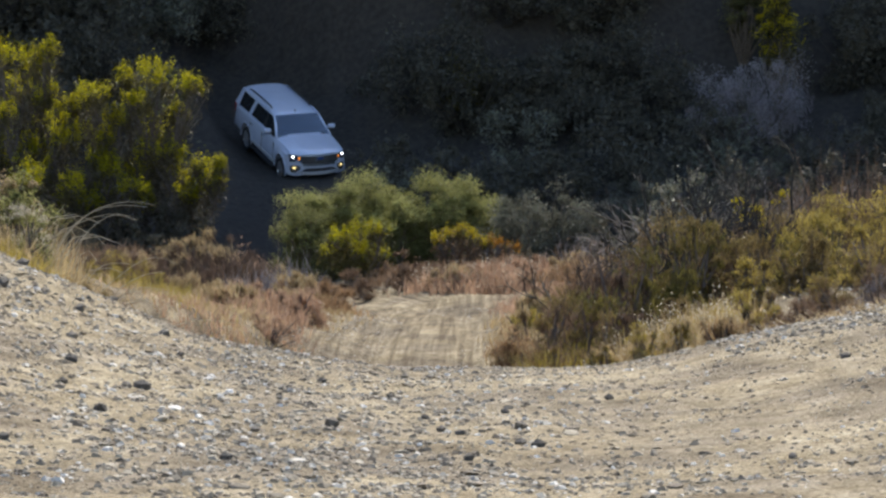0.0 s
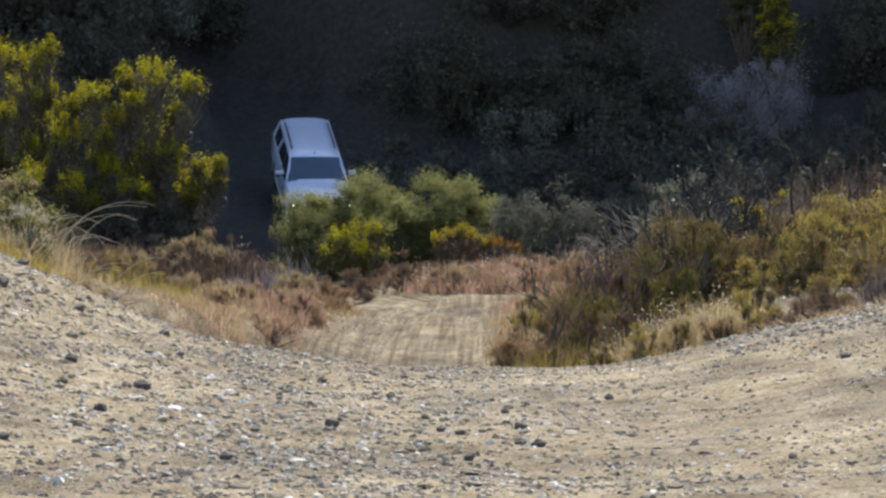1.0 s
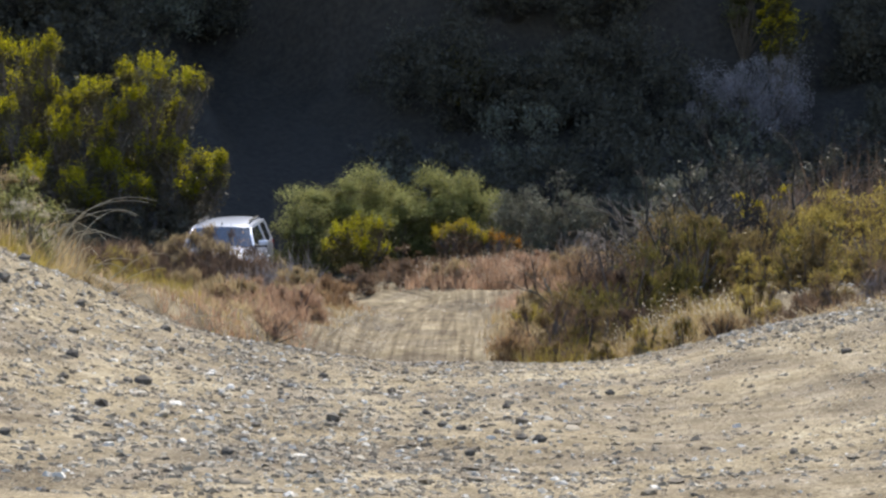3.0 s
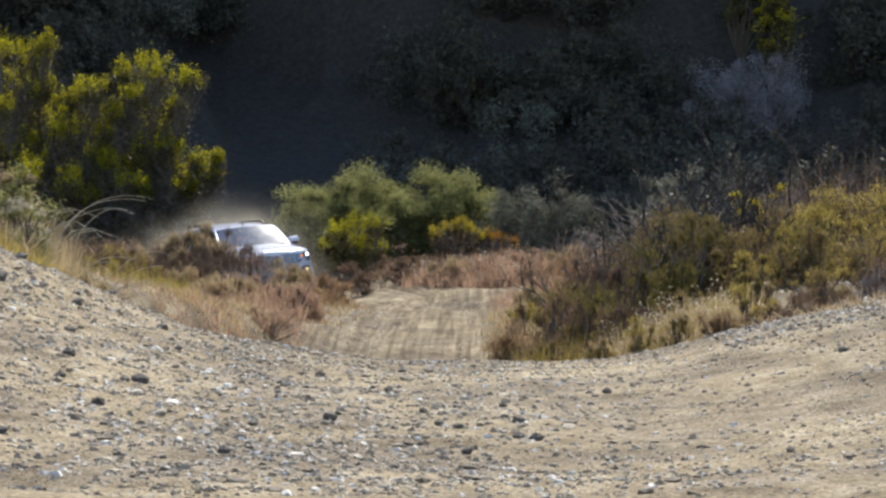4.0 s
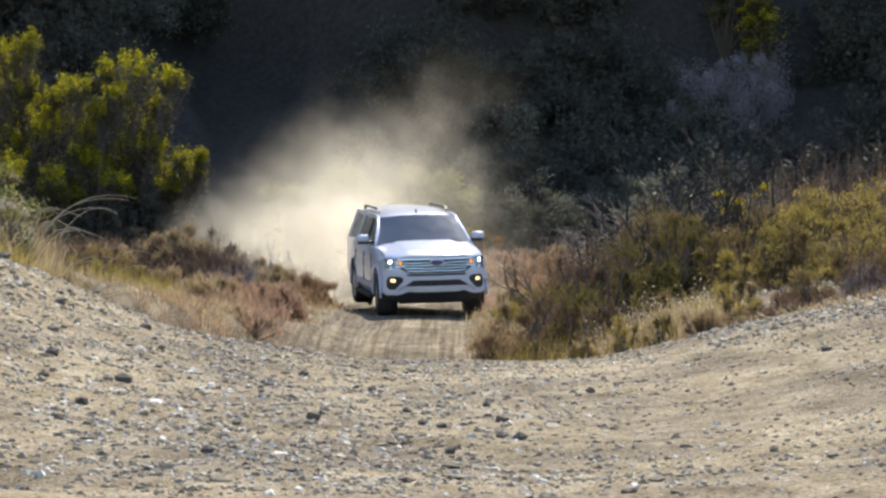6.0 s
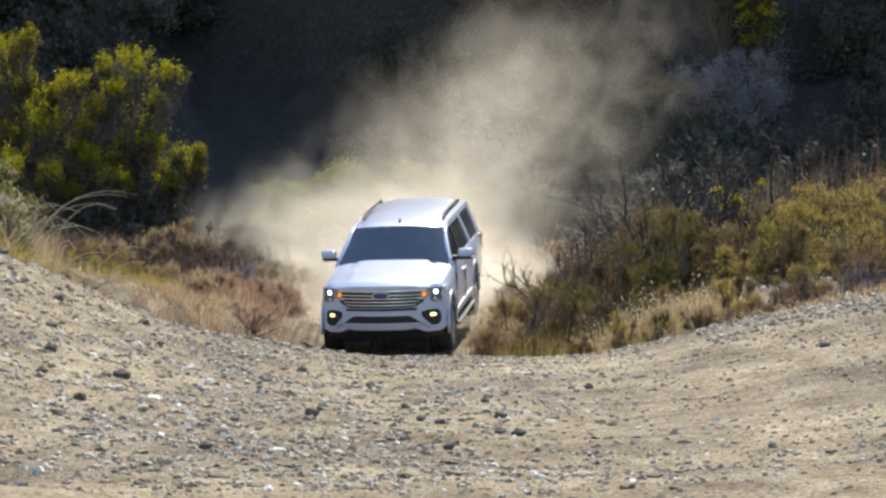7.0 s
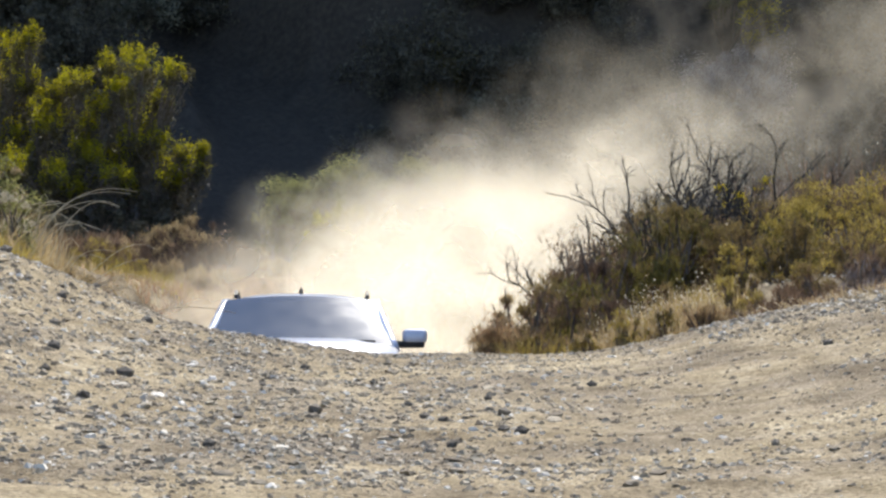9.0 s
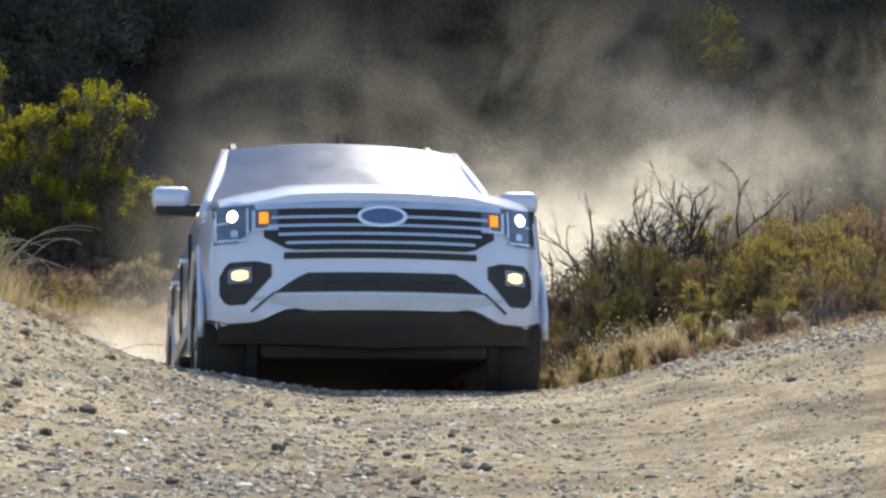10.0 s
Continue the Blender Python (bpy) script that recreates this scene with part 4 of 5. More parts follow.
grass("flattened grey litter of dry twigs on the gravel", 28, (1.8, 3.4, 16.4, 18.2), 900, 0.12, G_BROWN, 2.0, 0.004, 0.12)
grass("straw grass at the bank's foot", 21, (1.1, 1.95, 17.4, 19.4), 2200, 0.26, G_STRAW, 0.5, 0.004, 0.12, G_PALE)
grass("dry straw stalks at the track's edge", 22, (0.35, 1.05, 20.0, 22.5), 700, 0.7, G_OCHRE, 0.45, 0.0035, 0.07, G_BROWN)
grass("brown dry grass between the scrub", 23, (1.0, 4.6, 22.0, 26.0), 4000, 0.5, G_BROWN, 0.6, 0.004, 0.12)
grass("olive grass between the scrub", 24, (2.6, 4.6, 20.5, 24.0), 3600, 0.45, G_OLIVE, 0.6, 0.004, 0.1, G_OCHRE)
grass("tall brown stalks above the scrub", 25, (3.4, 5.2, 26.5, 29.5), 900, 1.3, G_BROWN, 0.12, 0.007, 0.3, G_BROWN)


# ---- the hillside ----
def make_hill_scrub():
    rnd = random.Random(9)
    kinds = []
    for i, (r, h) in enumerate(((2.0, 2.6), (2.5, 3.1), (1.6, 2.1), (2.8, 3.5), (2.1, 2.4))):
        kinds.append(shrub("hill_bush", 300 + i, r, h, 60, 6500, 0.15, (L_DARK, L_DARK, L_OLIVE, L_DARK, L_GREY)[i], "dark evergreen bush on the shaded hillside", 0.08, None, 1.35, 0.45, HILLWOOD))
    used = set()
    for row in range(11):
        y = 93.0 + row * 1.9
        for k in range(23):
            x = -24 + k * 2.2 + rnd.uniform(-0.9, 0.9) + (row % 2)
            yy = y + rnd.uniform(-0.8, 0.8)
            if abs(x - np.interp(yy, ROAD[:, 0], ROAD[:, 1])) < 3.3 and yy < 100:
                continue
            i = rnd.choice((0, 2, 1, 4, 0) if x > 7 else (0, 0, 1, 1, 2, 3, 3, 4))
            if math.hypot(x - 10.3, (yy - 94) * 0.6) < 3.3:      # room for the grey bush
                continue
            z = float(height(np.array([x]), np.array([yy]))[0]) - 0.3
            m = pose(x, yy, z, 0, 0, rnd.uniform(0, 360))
            if i in used:
                copy_thing(kinds[i], m)
            else:
                used.add(i)
                kinds[i].matrix_basis = m


make_hill_scrub()
set_on(shrub("grey_bush", 330, 2.25, 3.2, 110, 26000, 0.085, L_GREYTWIG, "rounded bare grey bush on the shaded hillside", 0.06, None, 1.15, 0.32, DEADWOOD, 0.3), 10.15, 92.0, 0.0, 0.2)
# stands in the hill's shade; its sunlit edge is put into the leaf colour
set_on(shrub("yellow_bush", 331, 0.6, 3.6, 26, 5200, 0.11, L_OLIVE, "tall bush with painted sunlit yellow edge on the hillside", 0.35, L_BLOOM_OR_LIT, 1.0), 11.2, 93.8, 0.0, 0.0)
set_on(shrub("olive_bush", 332, 1.1, 3.0, 30, 4200, 0.09, L_OLIVE, "tall olive bush on the hillside above the grey bush", 0.3, L_SAGEDARK, 1.0), 10.2, 95.5, 0.0, 0.0)


# ---- the car ----
PAINT = plain("white_paint", (0.57, 0.62, 0.76), 0.32, 0.15, 0.05, 3.0, coat=0.7)
BLACK = plain("black_plastic", (0.018, 0.018, 0.02), 0.55, 0.0, 0.3, 12.0)
RUBBER = plain("tyre_rubber", (0.03, 0.028, 0.026), 0.85, 0.0, 0.3, 14.0)
CHROME = plain("satin_chrome", (0.62, 0.64, 0.68), 0.22, 0.9, 0.05, 6.0)
ALLOY = plain("alloy", (0.45, 0.45, 0.47), 0.35, 0.8, 0.1, 6.0)
SILVER = plain("silver_skid_plate", (0.50, 0.50, 0.52), 0.45, 0.3, 0.06, 6.0)
BLUE = plain("blue_enamel", (0.02, 0.06, 0.22), 0.25, 0.0, 0.05, 6.0, coat=1.0)
TRIM = plain("dark_cabin_trim", (0.03, 0.03, 0.033), 0.8, 0.0, 0.2, 6.0)
RED = plain("red_lens", (0.35, 0.01, 0.01), 0.2, 0.0, 0.05, 6.0, coat=1.0)
LAMP_WHITE = plain("lit_headlamp", (0.9, 0.92, 1.0), 0.2, glow=3.5, glow_colour=(0.92, 0.96, 1.0))
LAMP_AMBER = plain("lit_amber_lamp", (0.9, 0.4, 0.02), 0.3, glow=0.6, glow_colour=(1.0, 0.24, 0.01))
LAMP_FOG = plain("lit_fog_lamp", (0.85, 0.65, 0.3), 0.3, glow=1.0, glow_colour=(1.0, 0.76, 0.32))
LENS = plain("headlamp_housing", (0.10, 0.12, 0.17), 0.15, 0.3, 0.2, 9.0, coat=1.0)


def tinted_glass():
    m, t, b, out = nodes_of("tinted_glass")
    tr = t.nodes.new("ShaderNodeBsdfTransparent")
    tr.inputs[0].default_value = (0.10, 0.125, 0.17, 1)
    gl = t.nodes.new("ShaderNodeBsdfGlossy")
    gl.inputs["Roughness"].default_value = 0.04
    gl.inputs[0].default_value = (0.7, 0.83, 1.0, 1)
    fr = t.nodes.new("ShaderNodeFresnel")
    fr.inputs[0].default_value = 2.4
    mx = t.nodes.new("ShaderNodeMixShader")
    t.links.new(fr.outputs[0], mx.inputs[0])
    t.links.new(tr.outputs[0], mx.inputs[1])
    t.links.new(gl.outputs[0], mx.inputs[2])
    # a thin film of road dust
    df = t.nodes.new("ShaderNodeBsdfDiffuse")
    df.inputs[0].default_value = (0.55, 0.56, 0.58, 1)
    n = tex(t, 6.0, 5)
    film = t.nodes.new("ShaderNodeMapRange")
    for k, v in ((1, 0.3), (2, 0.7), (3, 0.025), (4, 0.055)):
        film.inputs[k].default_value = v
    t.links.new(n.outputs[0], film.inputs[0])
    m2 = t.nodes.new("ShaderNodeMixShader")
    t.links.new(film.outputs[0], m2.inputs[0])
    t.links.new(mx.outputs[0], m2.inputs[1])
    # the dust scatters sunlight forward at a low angle
    sheen = t.nodes.new("ShaderNodeBsdfGlossy")
    sheen.inputs["Roughness"].default_value = 0.33
    sheen.inputs[0].default_value = (0.85, 0.86, 0.88, 1)
    dust = t.nodes.new("ShaderNodeMixShader")
    dust.inputs[0].default_value = 0.6
    t.links.new(df.outputs[0], dust.inputs[1])
    t.links.new(sheen.outputs[0], dust.inputs[2])
    t.links.new(dust.outputs[0], m2.inputs[2])
    t.links.new(m2.outputs[0], out.inputs[0])
    return m


GLASS = tinted_glass()


def nose(y, z):
    """How far forward the front of the car reaches."""
    a = abs(y)
    return 2.63 - 0.27 * a * a - 0.35 * max(0.0, a - 0.62) ** 1.0 * 0.6 - 1.6 * max(0.0, a - 0.88) ** 1.3 - 0.16 * max(0.0, z - 0.86) + 0.04 * max(0.0, 0.7 - z) - 0.5 * max(0.0, 0.48 - z)


def slab(name, ys, lo, hi, off, thick, material, parent, label="", rows=4, smooth=True):
    """A panel that follows the car's nose, from height lo(y) to hi(y)."""
    bm = bmesh.new()
    front, back = [], []
    for y in ys:
        a, b = lo(y), hi(y)
        zs = [a + (b - a) * i / rows for i in range(rows + 1)]
        front.append([bm.verts.new((nose(y, z) + off, y, z)) for z in zs])
        back.append([bm.verts.new((nose(y, z) + off - thick, y, z)) for z in zs])
    n = len(ys)
    for i in range(n - 1):
        for j in range(rows):
            bm.faces.new((front[i][j], front[i + 1][j], front[i + 1][j + 1], front[i][j + 1]))
            bm.faces.new((back[i][j], back[i][j + 1], back[i + 1][j + 1], back[i + 1][j]))
        bm.faces.new((front[i][0], back[i][0], back[i + 1][0], front[i + 1][0]))
        bm.faces.new((front[i][rows], front[i + 1][rows], back[i + 1][rows], back[i][rows]))
    for k in (0, n - 1):
        for j in range(rows):
            q = (front[k][j], front[k][j + 1], back[k][j + 1], back[k][j])
            bm.faces.new(q if k == 0 else q[::-1])
    bmesh.ops.recalc_face_normals(bm, faces=bm.faces)
    ob = part(name, bm, material, parent, label, False)
    if smooth:
        ob.data.polygons.foreach_set("use_smooth", [True] * len(ob.data.polygons))
        ob.data.set_sharp_from_angle(angle=radians(40))
    return ob


def spread(a, b, n):
    return [a + (b - a) * i / n for i in range(n + 1)]


def loft(bm, rings, cap=True):
    vs = [[bm.verts.new(p) for p in r] for r in rings]
    n = len(rings[0])
    for a, b in zip(vs, vs[1:]):
        for i in range(n):
            bm.faces.new((a[i], a[(i + 1) % n], b[(i + 1) % n], b[i]))
    if cap:
        bm.faces.new(vs[0][::-1])
        bm.faces.new(vs[-1])
    bmesh.ops.recalc_face_normals(bm, faces=bm.faces)


def box(bm, lo, hi):
    m = Matrix.Translation([(a + b) / 2 for a, b in zip(lo, hi)]) @ Matrix.Diagonal([b - a for a, b in zip(lo, hi)] + [1])
    return bmesh.ops.create_cube(bm, size=1.0, matrix=m)["verts"]


def bevelled(bm, width, segments=2):
    bmesh.ops.bevel(bm, geom=list(bm.edges), offset=width, segments=segments, affect="EDGES", profile=0.6)


def side_y(z):
    """Half the cabin's width at a height."""
    return 0.945 - (z - 1.28) * 0.36


def side_pane(name, corners, material, parent, side, off=0.0, thick=0.012, label="", smooth=False):
    """A four-cornered piece in the cabin's side: corners (x, z) in order."""
    bm = bmesh.new()
    outer = [bm.verts.new((x, side * (side_y(z) + off), z)) for x, z in corners]
    inner = [bm.verts.new((x, side * (side_y(z) + off - thick), z)) for x, z in corners]
    bm.faces.new(outer)
    bm.faces.new(inner[::-1])
    n = len(corners)
    for i in range(n):
        bm.faces.new((outer[i], inner[i], inner[(i + 1) % n], outer[(i + 1) % n]))
    bmesh.ops.recalc_face_normals(bm, faces=bm.faces)
    return part(name, bm, material, parent, label)


def turned(name, profile, material, parent, label="", segments=40, smooth=True):
    """A ring or disc turned about the y axis; profile points (y, radius)."""
    bm = bmesh.new()
    rings = []
    for k in range(segments):
        a = 2 * math.pi * k / segments
        rings.append([bm.verts.new((r * math.cos(a), y, r * math.sin(a))) for y, r in profile])
    for k in range(segments):
        a, b = rings[k], rings[(k + 1) % segments]
        for i in range(len(profile) - 1):
            bm.faces.new((a[i], a[i + 1], b[i + 1], b[i]))
    bmesh.ops.recalc_face_normals(bm, faces=bm.faces)
    ob = part(name, bm, material, parent, label, smooth)
    ob.data.set_sharp_from_angle(angle=radians(35))
    return ob


AXLES = (1.72, -1.42)
HUB, TYRE_R = 0.425, 0.40


def make_wheel(car, x, side):
    w = child("wheel", None, car, "dusty black tyre on grey alloy rim")
    y = side * 0.86
    w.matrix_basis = pose(x, y, HUB)
    s = side
    turned("tyre", [(-0.14, 0.27), (-0.15, 0.34), (-0.135, 0.385), (-0.06, TYRE_R), (0.06, TYRE_R), (0.135, 0.385), (0.15, 0.34), (0.14, 0.27), (-0.14, 0.27)], RUBBER, w)
    bm = bmesh.new()
    for k in range(6):
        vs = box(bm, (0.04, s * 0.115 - 0.02, -0.045), (0.255, s * 0.115 + 0.02, 0.045))
        bmesh.ops.rotate(bm, verts=vs, cent=(0, 0, 0), matrix=Matrix.Rotation(k * math.pi / 3, 3, "Y"))
    bmesh.ops.create_cone(bm, cap_ends=True, segments=24, radius1=0.085, radius2=0.07, depth=0.06, matrix=Matrix.Translation((0, s * 0.115, 0)) @ Matrix.Rotation(math.pi / 2, 4, "X"))
    part("rim_spokes", bm, ALLOY, w)
    turned("rim", [(-0.13, 0.262), (-0.13, 0.275), (0.13, 0.275), (0.13, 0.245), (0.10, 0.24), (-0.10, 0.25), (-0.13, 0.262)], ALLOY, w)
    turned("brake_disc", [(-0.01, 0.06), (-0.01, 0.17), (0.01, 0.17), (0.01, 0.06)], BLACK, w)
    return w


def make_car():
    car = tagged(new("suv"), "white full-size sport utility vehicle with lit lamps driving on dirt", "car")
    # lower body: sections from the tail to the front wheels' front
    rings = []
    for x, zb, yb, ym, ys, zs, yt, zt in ((-2.70, 0.62, 0.80, 0.86, 0.84, 1.10, 0.80, 1.26), (-2.66, 0.50, 0.88, 0.95, 0.93, 1.12, 0.90, 1.29), (-2.45, 0.44, 0.92, 1.0, 0.985, 1.14, 0.94, 1.30),
                                         (-1.42, 0.40, 0.94, 1.015, 1.0, 1.15, 0.95, 1.30), (-0.4, 0.36, 0.93, 1.005, 0.99, 1.15, 0.95, 1.30), (0.6, 0.36, 0.93, 1.005, 0.99, 1.14, 0.95, 1.30),
                                         (1.10, 0.38, 0.93, 1.01, 0.985, 1.13, 0.93, 1.27), (1.72, 0.40, 0.93, 1.015, 0.99, 1.10, 0.92, 1.19), (2.14, 0.40, 0.92, 1.0, 0.975, 1.06, 0.90, 1.14), (2.30, 0.42, 0.88, 0.955, 0.93, 1.05, 0.87, 1.10)):
        half = [(0.0, zb), (yb * 0.6, zb), (yb, zb + 0.02), (ym - 0.015, zb + 0.16), (ym, 0.82), (ym - 0.012, 0.92), (ys, zs), (yt + 0.02, zt - 0.03), (yt, zt), (yt * 0.5, zt + 0.01), (0.0, zt + 0.015)]
        rings.append([(x, y, z) for y, z in half] + [(x, -y, z) for y, z in half[-2:0:-1]])
    bm = bmesh.new()
    loft(bm, rings)
    body = part("body", bm, PAINT, car, "white painted body sides", True)
    body.data.set_sharp_from_angle(angle=radians(38))
    cut = bmesh.new()
    for x in AXLES:
        for s in (-1, 1):
            bmesh.ops.create_cone(cut, cap_ends=True, segments=40, radius1=0.485, radius2=0.485, depth=0.5,
                                  matrix=Matrix.Translation((x, s * 0.93, HUB + 0.03)) @ Matrix.Rotation(math.pi / 2, 4, "X"))
    # the wells are cut once into the body's own mesh
    tool = part("wheel_well", cut, BLACK, car)
    mod = body.modifiers.new("wells", "BOOLEAN")
    mod.object, mod.operation, mod.solver = tool, "DIFFERENCE", "EXACT"
    deps = bpy.context.evaluated_depsgraph_get()
    carved = bpy.data.meshes.new_from_object(body.evaluated_get(deps))
    body.modifiers.clear()
    body.data = carved
    bpy.data.objects.remove(tool)
    body.data.set_sharp_from_angle(angle=radians(38))
    for x in AXLES:
        for s in (-1, 1):
            bm = bmesh.new()
            bmesh.ops.create_cone(bm, cap_ends=True, segments=40, radius1=0.478, radius2=0.478, depth=0.06,
                                  matrix=Matrix.Translation((x, s * 0.70, HUB + 0.03)) @ Matrix.Rotation(math.pi / 2, 4, "X"))
            part("wheel_well_liner", bm, BLACK, car)
            # lip round the arch
            a0, n = radians(-8), 22
            bm = bmesh.new()
            ring = []
            for k in range(n + 1):
                a = a0 + (math.pi - 2 * a0) * k / n
                c, d = math.cos(a), math.sin(a)
                ring.append([(x + 0.47 * c, s * 0.97, HUB + 0.03 + 0.47 * d), (x + 0.47 * c, s * 1.016, HUB + 0.03 + 0.47 * d), (x + 0.515 * c, s * 1.018, HUB + 0.03 + 0.515 * d), (x + 0.54 * c, s * 0.995, HUB + 0.03 + 0.54 * d)])
            loft(bm, ring)
            part("arch_lip", bm, PAINT, car, "", True)
    bm = bmesh.new()
    box(bm, (-2.4, -0.66, 0.26), (2.25, 0.66, 0.60))
    bevelled(bm, 0.04)
    part("underbody", bm, BLACK, car, "dark underbody")
    for x in AXLES:
        bm = bmesh.new()
        bmesh.ops.create_cone(bm, cap_ends=True, segments=14, radius1=0.07, radius2=0.07, depth=1.5, matrix=Matrix.Translation((x, 0, 0.38)) @ Matrix.Rotation(math.pi / 2, 4, "X"))
        part("axle", bm, BLACK, car)
    # front fascia, hood
    ys = spread(-0.96, 0.96, 36)
    slab("front_fascia", ys, lambda y: 0.515 - 0.07 * float(step(0.5, 0.72, np.array(abs(y)))) + 0.35 * max(0, abs(y) - 0.86), lambda y: 1.135 - 0.03 * abs(y) ** 3, 0.0, 0.34, PAINT, car, "white front bumper and fascia", 10)
    bm = bmesh.new()
    us, grid = spread(0, 1, 16), []
    for u in us:
        row = []
        for y in ys:
            yy = y * (0.955 - 0.02 * u)
            x = 1.06 + (nose(yy, 1.14) + 0.012 - 1.06) * u + 0.05 * (1 - u) * (1 - yy * yy)
            z = 1.352 - 0.075 * u - 0.06 * u ** 3 - 0.052 * max(0, (u - 0.86) / 0.14) ** 2 - 0.075 * yy ** 4 - 0.02 * yy ** 2 + 0.016 * float(step(0.62, 0.52, np.array(abs(yy)))) * (1 - 0.3 * u)
            row.append(bm.verts.new((x, yy, z)))
        grid.append(row)
    for a, b in zip(grid, grid[1:]):
        for i in range(len(ys) - 1):
            bm.faces.new((a[i], b[i], b[i + 1], a[i + 1]))
    g = bmesh.ops.extrude_face_region(bm, geom=bm.faces[:])
    bmesh.ops.translate(bm, verts=[v for v in g["geom"] if isinstance(v, bmesh.types.BMVert)], vec=(0, 0, -0.05))
    bmesh.ops.recalc_face_normals(bm, faces=bm.faces)
    hood = part("hood", bm, PAINT, car, "white hood with two creases", True)
    hood.data.set_sharp_from_angle(angle=radians(50))
    # grille with five bars
    gy = spread(-0.70, 0.70, 24)
    slab("grille", spread(-0.66, 0.66, 22), lambda y: 0.845 + 0.16 * max(0, abs(y) - 0.52) / 0.14 * 0.5, lambda y: 1.10, 0.006, 0.03, BLACK, car, "dark grille opening")
    slab("grille_bar", gy, lambda y: 1.085, lambda y: 1.115, 0.02, 0.03, CHROME, car, "satin chrome bar", 2)
    for z, w in ((1.035, 0.62), (0.985, 0.64), (0.935, 0.58), (0.885, 0.54)):
        slab("grille_bar", spread(-w, w, 22), lambda y: z - 0.0085, lambda y: z + 0.0085, 0.022, 0.03, CHROME, car, "satin chrome bar", 2)
    for s in (-1, 1):
        slab("lamp_bezel", [s * v for v in spread(0.58, 0.715, 6)], lambda y: 0.975, lambda y: 1.092, 0.012, 0.03, LENS, car, "dark bezel round the amber lamp")
        slab("grille_surround", [s * v for v in spread(0.58, 0.725, 6)], lambda y: 0.962, lambda y: 0.978, 0.022, 0.03, CHROME, car, "satin chrome frame", 1)
        slab("grille_surround", [s * v for v in spread(0.705, 0.725, 2)], lambda y: 0.978, lambda y: 1.085, 0.022, 0.03, CHROME, car, "satin chrome frame", 3)
        slab("turn_signal", [s * v for v in spread(0.635, 0.685, 4)], lambda y: 1.003, lambda y: 1.068, 0.026, 0.03, LAMP_AMBER, car, "lit amber lamp")
        slab("headlight", [s * v for v in spread(0.71, 0.935, 10)], lambda y: 0.90 + 0.10 * max(0, (0.80 - abs(y)) / 0.09), lambda y: 1.118, 0.012, 0.05, LENS, car, "headlight with blue-grey housing")
        bm = bmesh.new()
        bmesh.ops.create_uvsphere(bm, u_segments=18, v_segments=10, radius=0.037, matrix=Matrix.Translation((nose(0.82, 1.05) - 0.005, s * 0.825, 1.055)))
        part("headlamp_lens", bm, LAMP_WHITE, car, "lit white projector lamp", True)
        slab("daytime_lamp", [s * v for v in spread(0.80, 0.84, 2)], lambda y: 0.935, lambda y: 0.975, 0.018, 0.02, CHROME, car, "small chrome lamp reflector")
        slab("headlight_trim", [s * v for v in spread(0.742, 0.756, 2)], lambda y: 0.945, lambda y: 1.10, 0.020, 0.02, CHROME, car)
        slab("headlight_trim", [s * v for v in spread(0.915, 0.932, 2)], lambda y: 0.915, lambda y: 1.10, 0.020, 0.02, CHROME, car)
        slab("headlight_trim", [s * v for v in spread(0.756, 0.925, 6)], lambda y: 0.908, lambda y: 0.922, 0.020, 0.02, CHROME, car)
        slab("headlight_trim", [s * v for v in spread(0.86, 0.925, 4)], lambda y: 1.012, lambda y: 1.022, 0.020, 0.02, CHROME, car)
        slab("bumper_seam", [s * v for v in spread(0.60, 0.73, 5)], lambda y: 0.603 - 0.8 * (abs(y) - 0.60), lambda y: 0.614 - 0.8 * (abs(y) - 0.60), 0.015, 0.03, BLACK, car, "", 1)
        # fog lamp pocket
        slab("fog_pocket", [s * v for v in spread(0.62, 0.90, 10)], lambda y: 0.545 + 1.1 * max(0, 0.76 - abs(y)) + 3.0 * max(0, abs(y) - 0.86) ** 1.2, lambda y: 0.79 - 0.3 * max(0, 0.70 - abs(y)) - 2.0 * max(0, abs(y) - 0.86), 0.008, 0.04, BLACK, car, "black fog lamp pocket")
        slab("fog_lamp", [s * v for v in spread(0.745, 0.835, 8)], lambda y: 0.683 + 6.0 * (abs(y) - 0.79) ** 2, lambda y: 0.742 - 6.0 * (abs(y) - 0.79) ** 2, 0.022, 0.04, LAMP_FOG, car, "lit yellowish fog lamp")
        slab("fog_bezel", [s * v for v in spread(0.725, 0.855, 8)], lambda y: 0.668, lambda y: 0.757 - 0.3 * max(0, abs(y) - 0.81), 0.014, 0.03, LENS, car, "dark fog lamp bezel")
        slab("bumper_vent", [s * v for v in spread(0.935, 0.95, 2)], lambda y: 0.60, lambda y: 0.80, 0.004, 0.03, BLACK, car)
    slab("upper_slot", spread(-0.55, 0.55, 20), lambda y: 0.795 + 0.0 * y, lambda y: 0.832, 0.007, 0.03, BLACK, car, "dark slot in the bumper")
    slab("lower_grille", spread(-0.60, 0.60, 20), lambda y: 0.605, lambda y: 0.715 - 0.11 * max(0, (abs(y) - 0.42) / 0.18) ** 1.2, 0.007, 0.03, BLACK, car, "dark lower grille")
    for z in (0.635, 0.665):
        slab("lower_grille_bar", spread(-0.48, 0.48, 14), lambda y: z - 0.006, lambda y: z + 0.006, 0.012, 0.02, TRIM, car, "", 1)
    slab("skid_plate", spread(-0.72, 0.72, 20), lambda y: 0.50 + 0.07 * max(0, (abs(y) - 0.42) / 0.3), lambda y: 0.585, 0.012, 0.06, SILVER, car, "silver skid plate")
